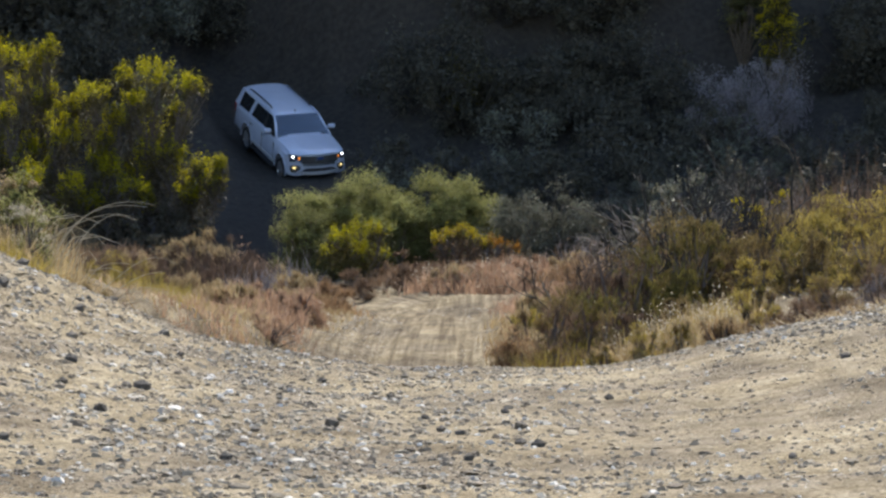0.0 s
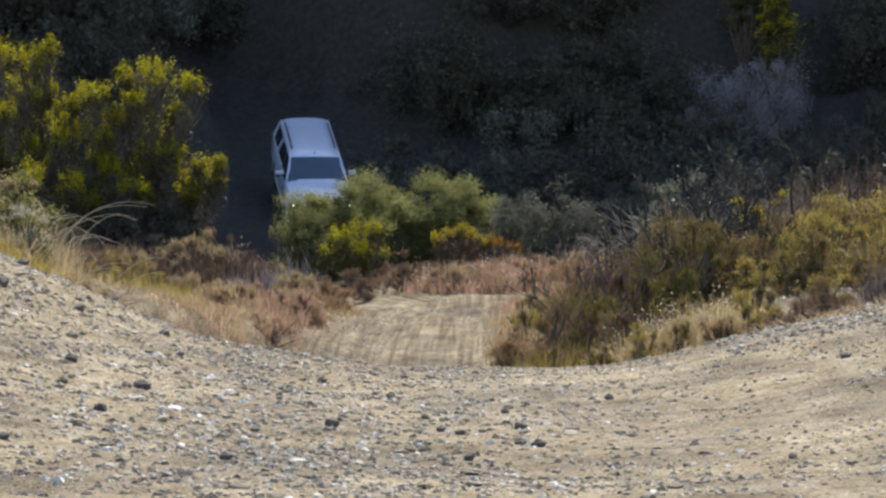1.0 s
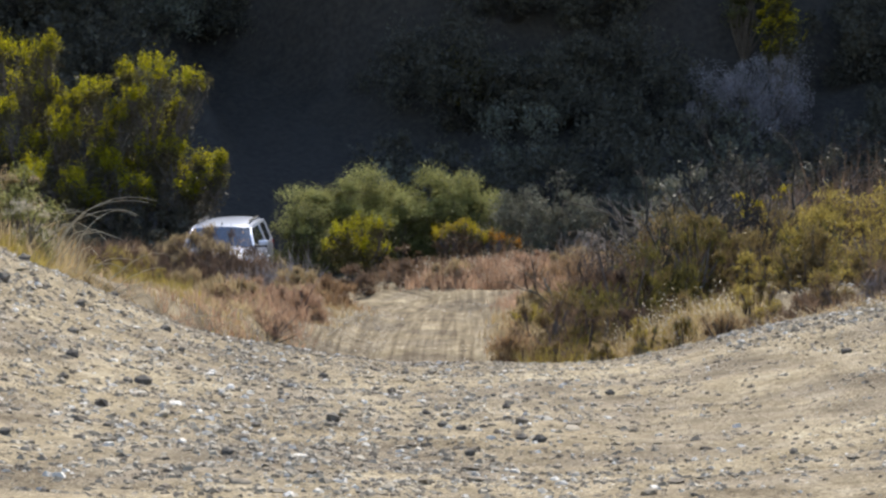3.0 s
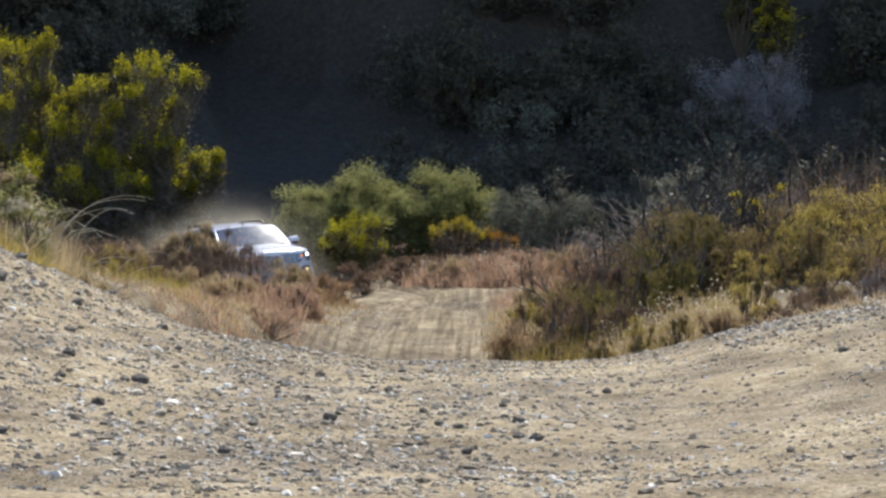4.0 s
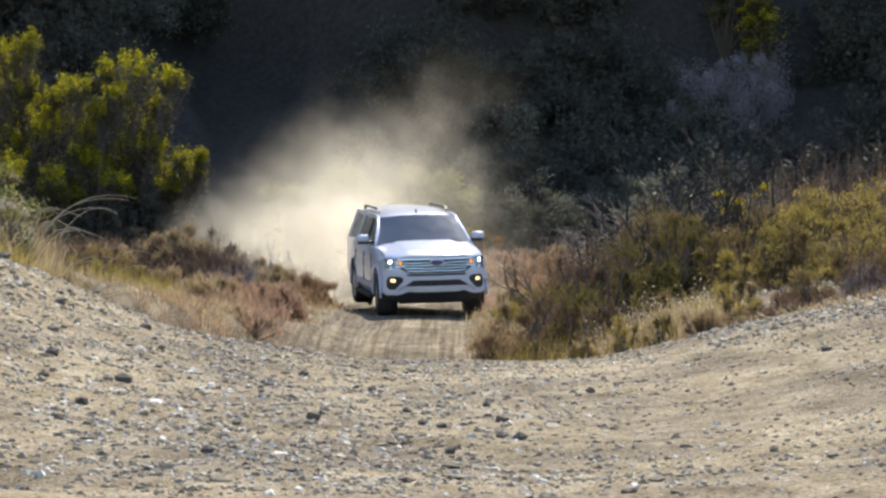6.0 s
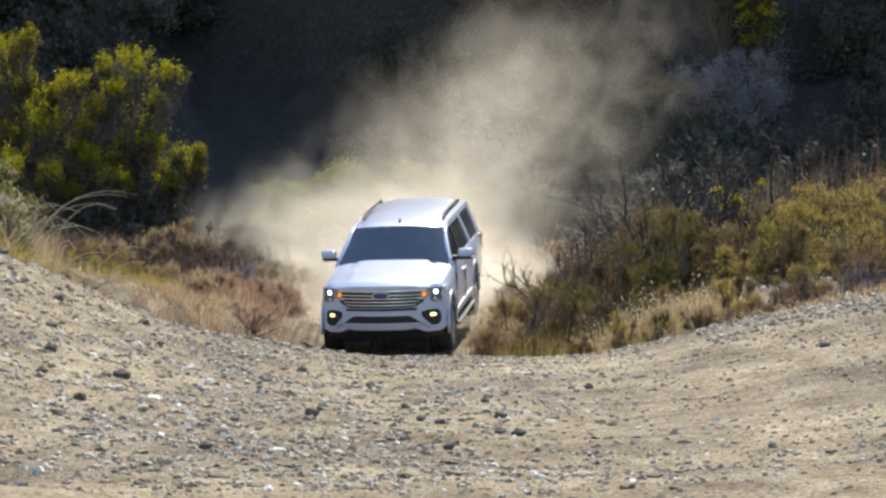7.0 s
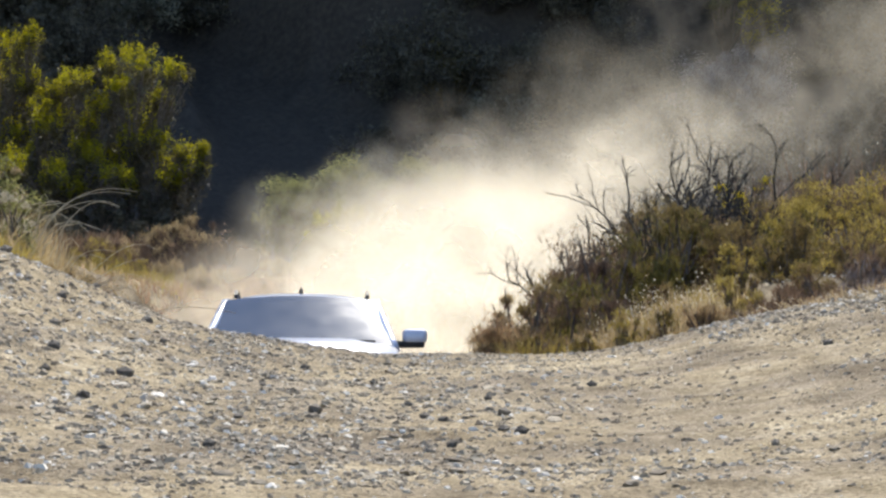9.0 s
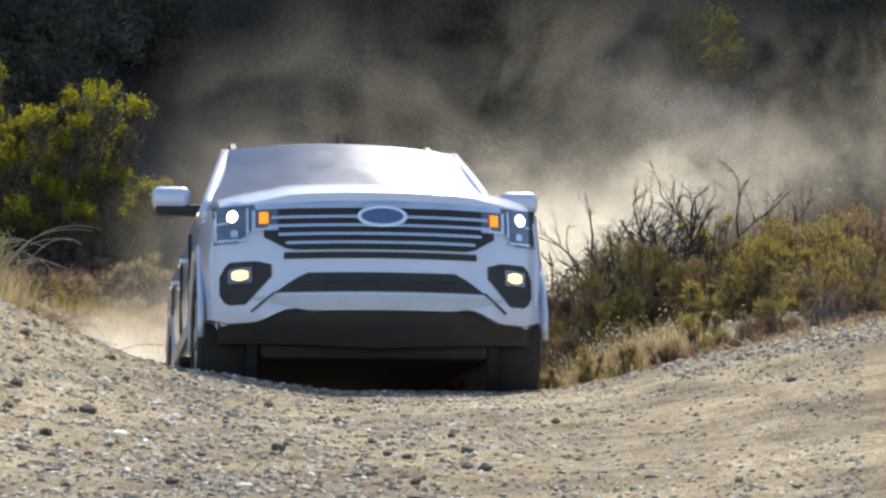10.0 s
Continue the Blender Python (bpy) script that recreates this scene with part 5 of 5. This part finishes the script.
    slab("air_dam", spread(-0.90, 0.90, 24), lambda y: 0.30 + 0.05 * abs(y), lambda y: 0.53, -0.07, 0.10, BLACK, car, "black lower air dam")
    # badge: plain oval
    for nm, rx, rz, off, mt, lb in (("badge_ring", 0.155, 0.066, 0.055, CHROME, "chrome oval ring"), ("badge", 0.128, 0.047, 0.068, BLUE, "plain blue oval badge")):
        bm = bmesh.new()
        bmesh.ops.create_cone(bm, cap_ends=True, segments=40, radius1=1, radius2=0.92, depth=1,
                              matrix=Matrix.Translation((2.60 + off - 0.04, 0, 1.035)) @ Matrix.Diagonal((0.04, rx, rz, 1)) @ Matrix.Rotation(math.pi / 2, 4, "Y"))
        part(nm, bm, mt, car, lb)
    # roof
    bm = bmesh.new()
    grid = []
    for u in spread(0, 1, 40):
        x = 0.44 - 2.94 * u
        row = []
        for v in spread(-1, 1, 16):
            y = v * (0.735 + 0.02 * math.sin(math.pi * u))
            z = 1.795 + 0.095 * (1 - (2 * min(u, 0.5) - 1) ** 2) * 0.9 - 0.03 * max(0, u - 0.6) / 0.4 + 0.045 * (1 - v * v) - 0.065 * v ** 6 - 0.03 * max(0, 1 - u / 0.09) ** 2
            row.append(bm.verts.new((x + 0.05 * (1 - v * v) * (1 - u), y, z)))
        grid.append(row)
    for a, b in zip(grid, grid[1:]):
        for i in range(16):
            bm.faces.new((a[i], a[i + 1], b[i + 1], b[i]))
    g = bmesh.ops.extrude_face_region(bm, geom=bm.faces[:])
    bmesh.ops.translate(bm, verts=[v for v in g["geom"] if isinstance(v, bmesh.types.BMVert)], vec=(0, 0, -0.055))
    bmesh.ops.recalc_face_normals(bm, faces=bm.faces)
    roof = part("roof", bm, PAINT, car, "white roof panel", True)
    roof.data.set_sharp_from_angle(angle=radians(50))
    # windscreen and rear window
    def sloped(name, x0, z0, x1, z1, w0, w1, bow, material, label, n=14, crown=0.0):
        bm = bmesh.new()
        rows = []
        for u in spread(0, 1, 6):
            w = w0 + (w1 - w0) * u
            rows.append([bm.verts.new((x0 + (x1 - x0) * u + bow * (1 - v * v), v * w, z0 + (z1 - z0) * u + crown * u * (1 - v * v))) for v in spread(-1, 1, n)])
        for a, b in zip(rows, rows[1:]):
            for i in range(n):
                bm.faces.new((a[i], a[i + 1], b[i + 1], b[i]))
        g = bmesh.ops.extrude_face_region(bm, geom=bm.faces[:])
        bmesh.ops.translate(bm, verts=[v for v in g["geom"] if isinstance(v, bmesh.types.BMVert)], vec=(-0.008 * (1 if bow > 0 else -1), 0, -0.004))
        bmesh.ops.recalc_face_normals(bm, faces=bm.faces)
        ob = part(name, bm, material, car, label, True)
        ob.data.set_sharp_from_angle(angle=radians(50))
        return ob

    sloped("windscreen", 1.13, 1.30, 0.41, 1.785, 0.885, 0.722, 0.06, GLASS, "dark reflecting windscreen", crown=0.04)
    sloped("rear_window", -2.66, 1.33, -2.49, 1.76, 0.78, 0.68, -0.03, GLASS, "dark rear window")
    for s in (-1, 1):
        # pillars: foot and head corners along the side
        bm = bmesh.new()
        ring = []
        for u in spread(0, 1, 6):
            x, z = 1.17 + (0.40 - 1.17) * u, 1.27 + (1.795 - 1.27) * u + 0.04 * math.sin(math.pi * u)
            y = side_y(z)
            ring.append([(x - 0.02, s * (y - 0.055), z - 0.02), (x - 0.025, s * (y - 0.03), z + 0.0), (x - 0.05, s * (y + 0.004), z + 0.004), (x - 0.10, s * (y + 0.002), z - 0.02), (x - 0.09, s * (y - 0.08), z - 0.03)])
        loft(bm, ring)
        part("windscreen_pillar", bm, PAINT, car, "white pillar beside the windscreen", True)
        side_pane("door_pillar", ((0.06, 1.28), (-0.06, 1.28), (-0.05, 1.80), (0.03, 1.80)), BLACK, car, s, 0.002, 0.05)
        side_pane("rear_pillar", ((-1.22, 1.28), (-1.42, 1.28), (-1.24, 1.82), (-1.06, 1.82)), PAINT, car, s, 0.006, 0.06)
        side_pane("tail_pillar", ((-2.36, 1.28), (-2.68, 1.28), (-2.50, 1.82), (-2.30, 1.82)), PAINT, car, s, 0.004, 0.08)
        side_pane("cant_rail", ((0.42, 1.755), (-2.48, 1.775), (-2.46, 1.832), (0.0, 1.832), (0.36, 1.795)), PAINT, car, s, 0.004, 0.05)
        side_pane("belt_moulding", ((1.02, 1.262), (-2.40, 1.262), (-2.40, 1.292), (0.98, 1.292)), CHROME, car, s, 0.012, 0.04, "chrome belt line")
        side_pane("front_side_window", ((1.00, 1.285), (0.06, 1.285), (0.03, 1.77), (0.40, 1.77)), GLASS, car, s, -0.012, 0.01, "dark side window")
        side_pane("rear_side_window", ((-0.06, 1.285), (-1.22, 1.285), (-1.06, 1.78), (-0.05, 1.78)), GLASS, car, s, -0.012, 0.01, "dark side window")
        side_pane("quarter_window", ((-1.42, 1.285), (-2.36, 1.285), (-2.30, 1.78), (-1.24, 1.78)), GLASS, car, s, -0.010, 0.01, "dark quarter window")
        # roof rail on three feet
        rail = []
        for u in spread(0, 1, 16):
            x = -0.12 - 2.0 * u
            e = min(u, 1 - u) / 0.06
            z = 1.865 + 0.055 * min(1, e) + 0.006 * math.sin(math.pi * u)
            rail.append([(x, s * 0.655 + a, z + b) for a, b in ((-0.018, -0.018), (0.018, -0.018), (0.018, 0.018), (-0.018, 0.018))])
        bm = bmesh.new()
        loft(bm, rail)
        r = part("roof_rail", bm, BLACK, car, "dark roof rail")
        # mirror
        bm = bmesh.new()
        vs = box(bm, (0.66, 0, 1.345), (0.80, 0.24, 1.485))
        bevelled(bm, 0.058, 4)
        bmesh.ops.translate(bm, verts=bm.verts, vec=(0, 0.985, 0))
        if s < 0:
            bmesh.ops.scale(bm, verts=bm.verts, vec=(1, -1, 1))
            bmesh.ops.reverse_faces(bm, faces=bm.faces)
        mir = part("mirror", bm, PAINT, car, "white door mirror", True)
        bm = bmesh.new()
        box(bm, (0.66, 0.86, 1.305), (0.79, 1.205, 1.372))
        bevelled(bm, 0.03)
        if s < 0:
            bmesh.ops.scale(bm, verts=bm.verts, vec=(1, -1, 1))
            bmesh.ops.reverse_faces(bm, faces=bm.faces)
        part("mirror_foot", bm, BLACK, mir, "black mirror foot")
        # door seams, handles, steps, lamps
        for x in (1.06, 0.0, -1.12):
            bm = bmesh.new()
            box(bm, (x - 0.006, s * 1.0 - 0.012, 0.58), (x + 0.006, s * 1.0 + 0.009, 1.14))
            part("door_seam", bm, BLACK, car)
        for x in (0.16, -0.98):
            bm = bmesh.new()
            box(bm, (x - 0.11, s * 1.01 - 0.02, 1.06), (x + 0.11, s * 1.01 + 0.028, 1.10))
            bevelled(bm, 0.012)
            part("door_handle", bm, CHROME, car, "chrome door handle")
        bm = bmesh.new()
        box(bm, (-0.88, s * 0.98 - 0.09, 0.33), (1.18, s * 0.98 + 0.07, 0.375))
        bevelled(bm, 0.014)
        part("running_board", bm, BLACK, car, "dark running board")
        bm = bmesh.new()
        box(bm, (-0.86, s * 1.0 - 0.02, 0.50), (1.16, s * 1.0 + 0.016, 0.60))
        bevelled(bm, 0.012)
        part("door_cladding", bm, SILVER, car, "grey strip along the doors")
        bm = bmesh.new()
        box(bm, (-2.70, s * 0.86 - 0.10, 0.98), (-2.46, s * 0.86 + 0.125, 1.27))
        bevelled(bm, 0.03)
        part("tail_lamp", bm, RED, car, "red tail lamp")
    # cabin: dash, seats, headrests
    bm = bmesh.new()
    box(bm, (0.55, -0.80, 1.12), (1.02, 0.80, 1.315))
    bevelled(bm, 0.03)
    part("dashboard", bm, TRIM, car, "dark dashboard")
    for x in (-0.25, -1.2, -2.0):
        for y in (-0.40, 0.40):
            bm = bmesh.new()
            box(bm, (x - 0.09, y - 0.26, 1.0), (x + 0.09, y + 0.26, 1.50))
            bevelled(bm, 0.05)
            seat = part("seat", bm, TRIM, car, "dark seat back")
            bm = bmesh.new()
            box(bm, (x - 0.05, y - 0.13, 1.52), (x + 0.05, y + 0.13, 1.68))
            bevelled(bm, 0.03)
            part("headrest", bm, TRIM, seat)
    bm = bmesh.new()
    box(bm, (-2.5, -0.85, 1.20), (0.9, 0.85, 1.30))
    part("cabin_floor", bm, TRIM, car)
    # wipers and aerial
    for y0, y1 in ((0.72, 0.02), (-0.04, -0.66)):
        v, f = tubes([[(1.19, y0, 1.335), (1.17, (y0 + y1) / 2, 1.345), (1.165, y1, 1.338)]], [0.012], [0.009], 5)
        child("wiper", mesh_of("wiper", v, f, BLACK), car, "black wiper")
    bm = bmesh.new()
    loft(bm, [[(x0 + a, b, z) for a, b in ((-0.055 * w, 0), (0, 0.022 * w), (0.055 * w, 0), (0, -0.022 * w))] for x0, z, w in ((0.30, 1.835, 1.2), (0.28, 1.88, 0.9), (0.26, 1.92, 0.45))])
    part("roof_aerial", bm, BLACK, car, "small dark aerial")
    bm = bmesh.new()
    box(bm, (-2.80, -0.92, 0.48), (-2.60, 0.92, 0.76))
    bevelled(bm, 0.05)
    part("rear_bumper", bm, PAINT, car, "white rear bumper")
    wheels = [make_wheel(car, x, s) for x in AXLES for s in (-1, 1)]
    return car, wheels


# seconds, x, y, z, roll, pitch, heading
CAR_PATH = [(0.0, -5.00, 91.0, 3.57, 5.4, 20.5, -64.6), (0.5, -4.62, 88.3, 2.98, 6.0, 24.0, -68.7), (1.0, -4.03, 85.3, 2.06, 0.5, 24.5, -80.3), (1.4, -4.07, 81.5, 1.02, -3.2, 17.0, -90.9),
            (2.0, -4.60, 76.71, 0.12, -3.8, 11.0, -104.0), (2.5, -5.46, 73.55, -0.37, -1.6, 7.6, -101.8), (3.2, -5.62, 71.2, -0.62, 2.0, 3.0, -88.0), (4.0, -4.72, 67.8, -0.68, 5.3, -1.0, -68.1), (4.5, -3.50, 64.04, -0.66, 9.0, 2.5, -63.2),
            (5.0, -2.10, 60.73, -0.60, 6.4, -1.0, -63.6), (5.5, -0.86, 57.78, -0.50, 2.9, 1.4, -68.9), (6.2, -0.10, 52.4, -0.53, 1.5, 3.5, -86.0), (7.0, -0.27, 45.81, -0.79, 0.9, 8.2, -97.7),
            (7.5, -0.67, 41.34, -1.29, -0.3, 7.3, -94.6), (8.0, -0.97, 36.86, -1.70, -0.8, 4.8, -94.0), (8.5, -1.27, 32.12, -1.93, -1.2, -3.5, -89.5), (9.0, -1.24, 27.55, -1.70, -0.3, -6.0, -88.2),
            (9.3, -1.06, 24.08, -1.35, 0.5, -7.2, -86.0), (9.6, -0.78, 21.26, -0.84, 0.3, -9.0, -84.0), (10.0, -0.36, 18.26, -0.29, -0.7, -7.3, -82.9)]
car, wheels = make_car()


def drive():
    walk(car, [(t, pose(x, y, z, rx, ry, rz)) for t, x, y, z, rx, ry, rz in CAR_PATH])
    # wheels roll by the way travelled; front wheels steer with the bend
    ts = [k / 30 for k in range(301)]
    cols = [np.interp(ts, [r[0] for r in CAR_PATH], [r[i] for r in CAR_PATH]) for i in (1, 2, 3, 6)]
    way = np.concatenate([[0], np.cumsum(np.sqrt(np.diff(cols[0]) ** 2 + np.diff(cols[1]) ** 2 + np.diff(cols[2]) ** 2))])
    bend = np.convolve(np.gradient(cols[3]), np.ones(15) / 15, "same") * 6.0
    for w, (x, s) in zip(wheels, [(x, s) for x in AXLES for s in (-1, 1)]):
        rows = []
        for t, d, b in zip(ts, way, bend):
            steer = max(-20.0, min(20.0, float(b))) if x > 0 else 0.0
            rows.append((t, pose(x, s * 0.86, HUB, 0, 0, steer) @ Matrix.Rotation(d / TYRE_R, 4, "Y")))
        walk(w, rows)


# ---- dust raised by the wheels ----
scene.cycles.transparent_max_bounces = 180


def dust_material(name, density, lo, hi):
    m, t, b, out = nodes_of(name)
    g = t.nodes.new("ShaderNodeNewGeometry")
    col = ramp(t, g.outputs["Random Per Island"], [(0.0, (0.90, 0.83, 0.69)), (1.0, (0.97, 0.93, 0.83))])
    df = t.nodes.new("ShaderNodeBsdfDiffuse")
    tl = t.nodes.new("ShaderNodeBsdfTranslucent")
    t.links.new(col, df.inputs[0])
    t.links.new(col, tl.inputs[0])
    mx = t.nodes.new("ShaderNodeMixShader")
    mx.inputs[0].default_value = 0.75
    t.links.new(df.outputs[0], mx.inputs[1])
    t.links.new(tl.outputs[0], mx.inputs[2])
    # thin to nothing towards the rim of each veil, and ragged within
    uv = t.nodes.new("ShaderNodeTexCoord")
    ln = t.nodes.new("ShaderNodeVectorMath")
    ln.operation = "LENGTH"
    t.links.new(uv.outputs["UV"], ln.inputs[0])
    rim = t.nodes.new("ShaderNodeMapRange")
    rim.interpolation_type = "SMOOTHERSTEP"
    for k, v in ((1, 1.0), (2, 0.1), (3, 0.0), (4, 1.0)):
        rim.inputs[k].default_value = v
    t.links.new(ln.outputs["Value"], rim.inputs[0])
    info = t.nodes.new("ShaderNodeObjectInfo")
    off = t.nodes.new("ShaderNodeVectorMath")
    off.operation = "MULTIPLY_ADD"
    off.inputs[1].default_value = (40.0, 40.0, 40.0)
    t.links.new(info.outputs["Random"], off.inputs[0])
    t.links.new(uv.outputs["Object"], off.inputs[2])
    ns = t.nodes.new("ShaderNodeTexNoise")
    ns.inputs["Scale"].default_value = 0.7
    ns.inputs["Detail"].default_value = 5.0
    ns.inputs["Distortion"].default_value = 1.0
    t.links.new(off.outputs[0], ns.inputs["Vector"])
    rag = t.nodes.new("ShaderNodeMapRange")
    for k, v in ((1, lo), (2, hi), (3, 0.0), (4, density)):
        rag.inputs[k].default_value = v
    t.links.new(ns.outputs[0], rag.inputs[0])
    al = t.nodes.new("ShaderNodeMath")
    al.operation = "MULTIPLY"
    t.links.new(rim.outputs[0], al.inputs[0])
    t.links.new(rag.outputs[0], al.inputs[1])
    tr = t.nodes.new("ShaderNodeBsdfTransparent")
    m2 = t.nodes.new("ShaderNodeMixShader")
    t.links.new(al.outputs[0], m2.inputs[0])
    t.links.new(tr.outputs[0], m2.inputs[1])
    t.links.new(mx.outputs[0], m2.inputs[2])
    t.links.new(m2.outputs[0], out.inputs[0])
    return m


DENSE_DUST = dust_material("dense_dust", 0.55, 0.28, 0.74)
MID_DUST = dust_material("settling_dust", 0.36, 0.30, 0.72)
THIN_DUST = dust_material("thin_dust", 0.056, 0.41, 0.68)


def dust_mesh(seed, size, veils, material):
    """A puff of dust: a few bowed, overlapping veils of fine dust with depth between them."""
    rnd = np.random.RandomState(seed)
    n = 8
    verts, faces, uvs = [], [], []
    u = np.linspace(-1, 1, n + 1)
    U, V = np.meshgrid(u, u)
    for k in range(veils):
        c = rnd.normal(size=3) * size * np.array((0.35, 0.5, 0.25))
        bow = rnd.uniform(0.08, 0.25) * size
        r = size * rnd.uniform(0.8, 1.15)
        bump = 0.06 * size * np.sin(U * rnd.uniform(2, 4) + rnd.rand() * 6) * np.cos(V * rnd.uniform(2, 4) + rnd.rand() * 6)
        p = np.stack([U * r, bow * (U ** 2 + V ** 2) + bump, V * r * rnd.uniform(0.7, 1.0)], -1).reshape(-1, 3)
        e = np.array(Euler((rnd.uniform(-0.35, 0.35), rnd.uniform(-0.9, 0.9), rnd.uniform(-0.35, 0.35))).to_matrix())
        base = k * (n + 1) ** 2
        verts.append(p @ e.T + c)
        i = base + np.arange((n + 1) ** 2).reshape(n + 1, n + 1)
        faces.append(np.stack([i[:-1, :-1], i[:-1, 1:], i[1:, 1:], i[1:, :-1]], -1).reshape(-1, 4))
        uvs.append(np.stack([U, V], -1).reshape(-1, 2))
    verts, faces, uvs = np.concatenate(verts), np.concatenate(faces), np.concatenate(uvs)
    me = mesh_of("dust_puff", verts, faces, material, True)
    layer = me.uv_layers.new(name="veil")
    layer.data.foreach_set("uv", uvs[faces.ravel()].ravel())
    return me


def make_dust():
    """Puffs lie in the ground till the car has passed, then rise and drift with the wind."""
    rnd = random.Random(21)
    high = [dust_mesh(40 + i, 2.3, 2, THIN_DUST) for i in range(6)]
    far = [dust_mesh(i, 1.5, 2, MID_DUST) for i in range(5)]
    mid = [dust_mesh(10 + i, 1.3, 2, DENSE_DUST) for i in range(5)]
    near = [dust_mesh(20 + i, 0.85, 2, THIN_DUST) for i in range(5)]
    T = [r[0] for r in CAR_PATH]
    X, Y, Z = ([r[i] for r in CAR_PATH] for i in (1, 2, 3))
    H = [radians(r[6]) for r in CAR_PATH]
    puffs = []
    n = 190
    for k in range(n):
        te = 3.3 + 6.5 * ((k + rnd.random()) / n) ** 1.08
        h = float(np.interp(te, T, H))
        back = rnd.uniform(1.6, 3.4)
        x = float(np.interp(te, T, X)) - math.cos(h) * back + rnd.uniform(-0.9, 0.9) * (1.0 if te < 6.2 else 1.4)
        y = float(np.interp(te, T, Y)) - math.sin(h) * back + rnd.uniform(-0.6, 0.6)
        g = float(height(np.array([x]), np.array([y]))[0])
        vy = rnd.uniform(-0.3, 0.4)
        # how high it is thrown: highest off the bend, lower further on; part of it stays low
        lofted = te < 7.6 and rnd.random() < float(np.interp(te, (4.0, 5.0, 6.0, 7.6), (0.85, 0.8, 0.65, 0.3)))
        rise = rnd.uniform(0.4, 1.5)
        if lofted:
            rise = float(np.interp(te, (3.3, 4.1, 4.6, 5.2, 5.8, 6.6, 7.6), (0.6, 1.0, 2.6, 5.6, 5.8, 2.6, 1.6))) * rnd.uniform(0.45, 1.12)
        elif y < 34:
            rise = rnd.uniform(0.5, 2.2)
        elif te > 6.2:
            rise = rnd.uniform(0.6, 2.6)
        settles = te > 6.2 and not lofted and rnd.random() < 0.7
        gust = rnd.uniform(0.85, 1.25)
        calm = 0.3 if y < 36 else 0.35 if not lofted else 1.35 if te < 6.0 else rnd.uniform(0.2, 1.3)
        me = rnd.choice(near + mid if y < 30 and te < 9.2 else near if y < 34 else high if lofted else far if y > 50 else mid)
        ob = tagged(new("dust_puff", me), "drifting pale dust raised by the car", "dust", kind="stuff")
        spin = rnd.uniform(-5, 5)
        turn0 = rnd.uniform(-18, 18)

        def drifted(age):
            up = 1 - math.exp(-age / 0.8)
            # the wind blows to the east, and harder above the ground
            wx = gust * (calm * age + 0.5 * rise * (age - 0.8 * up))
            fall = 1.5 * max(0.0, age - 1.15) if settles else -0.12 * age
            return pose(x + wx, y + vy * age, g + 0.25 + rise * up - fall, 0, 0, turn0 + spin * age)

        rows = [(0.0, pose(x, y, g - 4.0, 0, 0, turn0))]
        if te > 0.6:
            rows.append((te - 0.35, pose(x, y, g - 4.0, 0, 0, turn0)))
        for age in (0.0, 0.3, 0.7, 1.2, 1.8, 2.6, 3.6, 4.8, 6.5):
            if te + age < 9.95:
                rows.append((te + age, drifted(age)))
        rows.append((10.0, drifted(10.0 - te)))
        # times must differ by a frame at least
        clean = [rows[0]]
        for r in rows[1:]:
            if frame(r[0]) > frame(clean[-1][0]):
                clean.append(r)
        puffs.append((ob, clean))
    # dust thrown out beside the car's flank as it climbs
    flank = [dust_mesh(60 + i, 0.75, 3, DENSE_DUST) for i in range(4)]
    for k in range(16):
        te = 9.15 + 0.7 * k / 15
        cx, cy, cz, h = (float(np.interp(te, T, q)) for q in (X, Y, Z, H))
        back = rnd.uniform(-0.6, 2.6)
        x = cx - math.cos(h) * back - 1.2 - rnd.uniform(0, 0.4)
        y = cy - math.sin(h) * back
        z = cz + 0.1 + 0.25 * rnd.random()
        ob = tagged(new("dust_puff", rnd.choice(flank)), "drifting pale dust raised by the car", "dust", kind="stuff")
        turn0, vx, vz = rnd.uniform(-18, 18), rnd.uniform(-0.5, -0.1), rnd.uniform(0.15, 0.7)
        u = 10.0 - te
        puffs.append((ob, [(0.0, pose(x, y, z - 4.0, 0, 0, turn0)), (te - 0.3, pose(x, y, z - 4.0, 0, 0, turn0)), (te, pose(x, y, z, 0, 0, turn0)), (10.0, pose(x + vx * u, y, z + vz * u, 0, 0, turn0))]))
    # thin haze that a late gust lifts behind the roof
    for k in range(16):
        te = 9.1 + 0.35 * k / 15
        x, y = float(np.interp(te, T, X)) + rnd.uniform(-0.8, 2.4), float(np.interp(te, T, Y)) + 5.0
        g = float(height(np.array([x]), np.array([y]))[0])
        ob = tagged(new("dust_puff", high[k % 6]), "drifting pale dust raised by the car", "dust", kind="stuff")
        turn0, vx, vz = rnd.uniform(-18, 18), rnd.uniform(-0.3, 0.9), rnd.uniform(2.0, 5.0)
        u = 10.0 - te
        puffs.append((ob, [(0.0, pose(x, y, g - 4.0, 0, 0, turn0)), (te - 0.35, pose(x, y, g - 4.0, 0, 0, turn0)), (te, pose(x, y, g, 0, 0, turn0)), (10.0, pose(x + vx * u, y, g + vz * u, 0, 0, turn0))]))
    return puffs


puffs = make_dust()


def motions():
    drive()
    for ob, rows in puffs:
        walk(ob, rows)


motions()
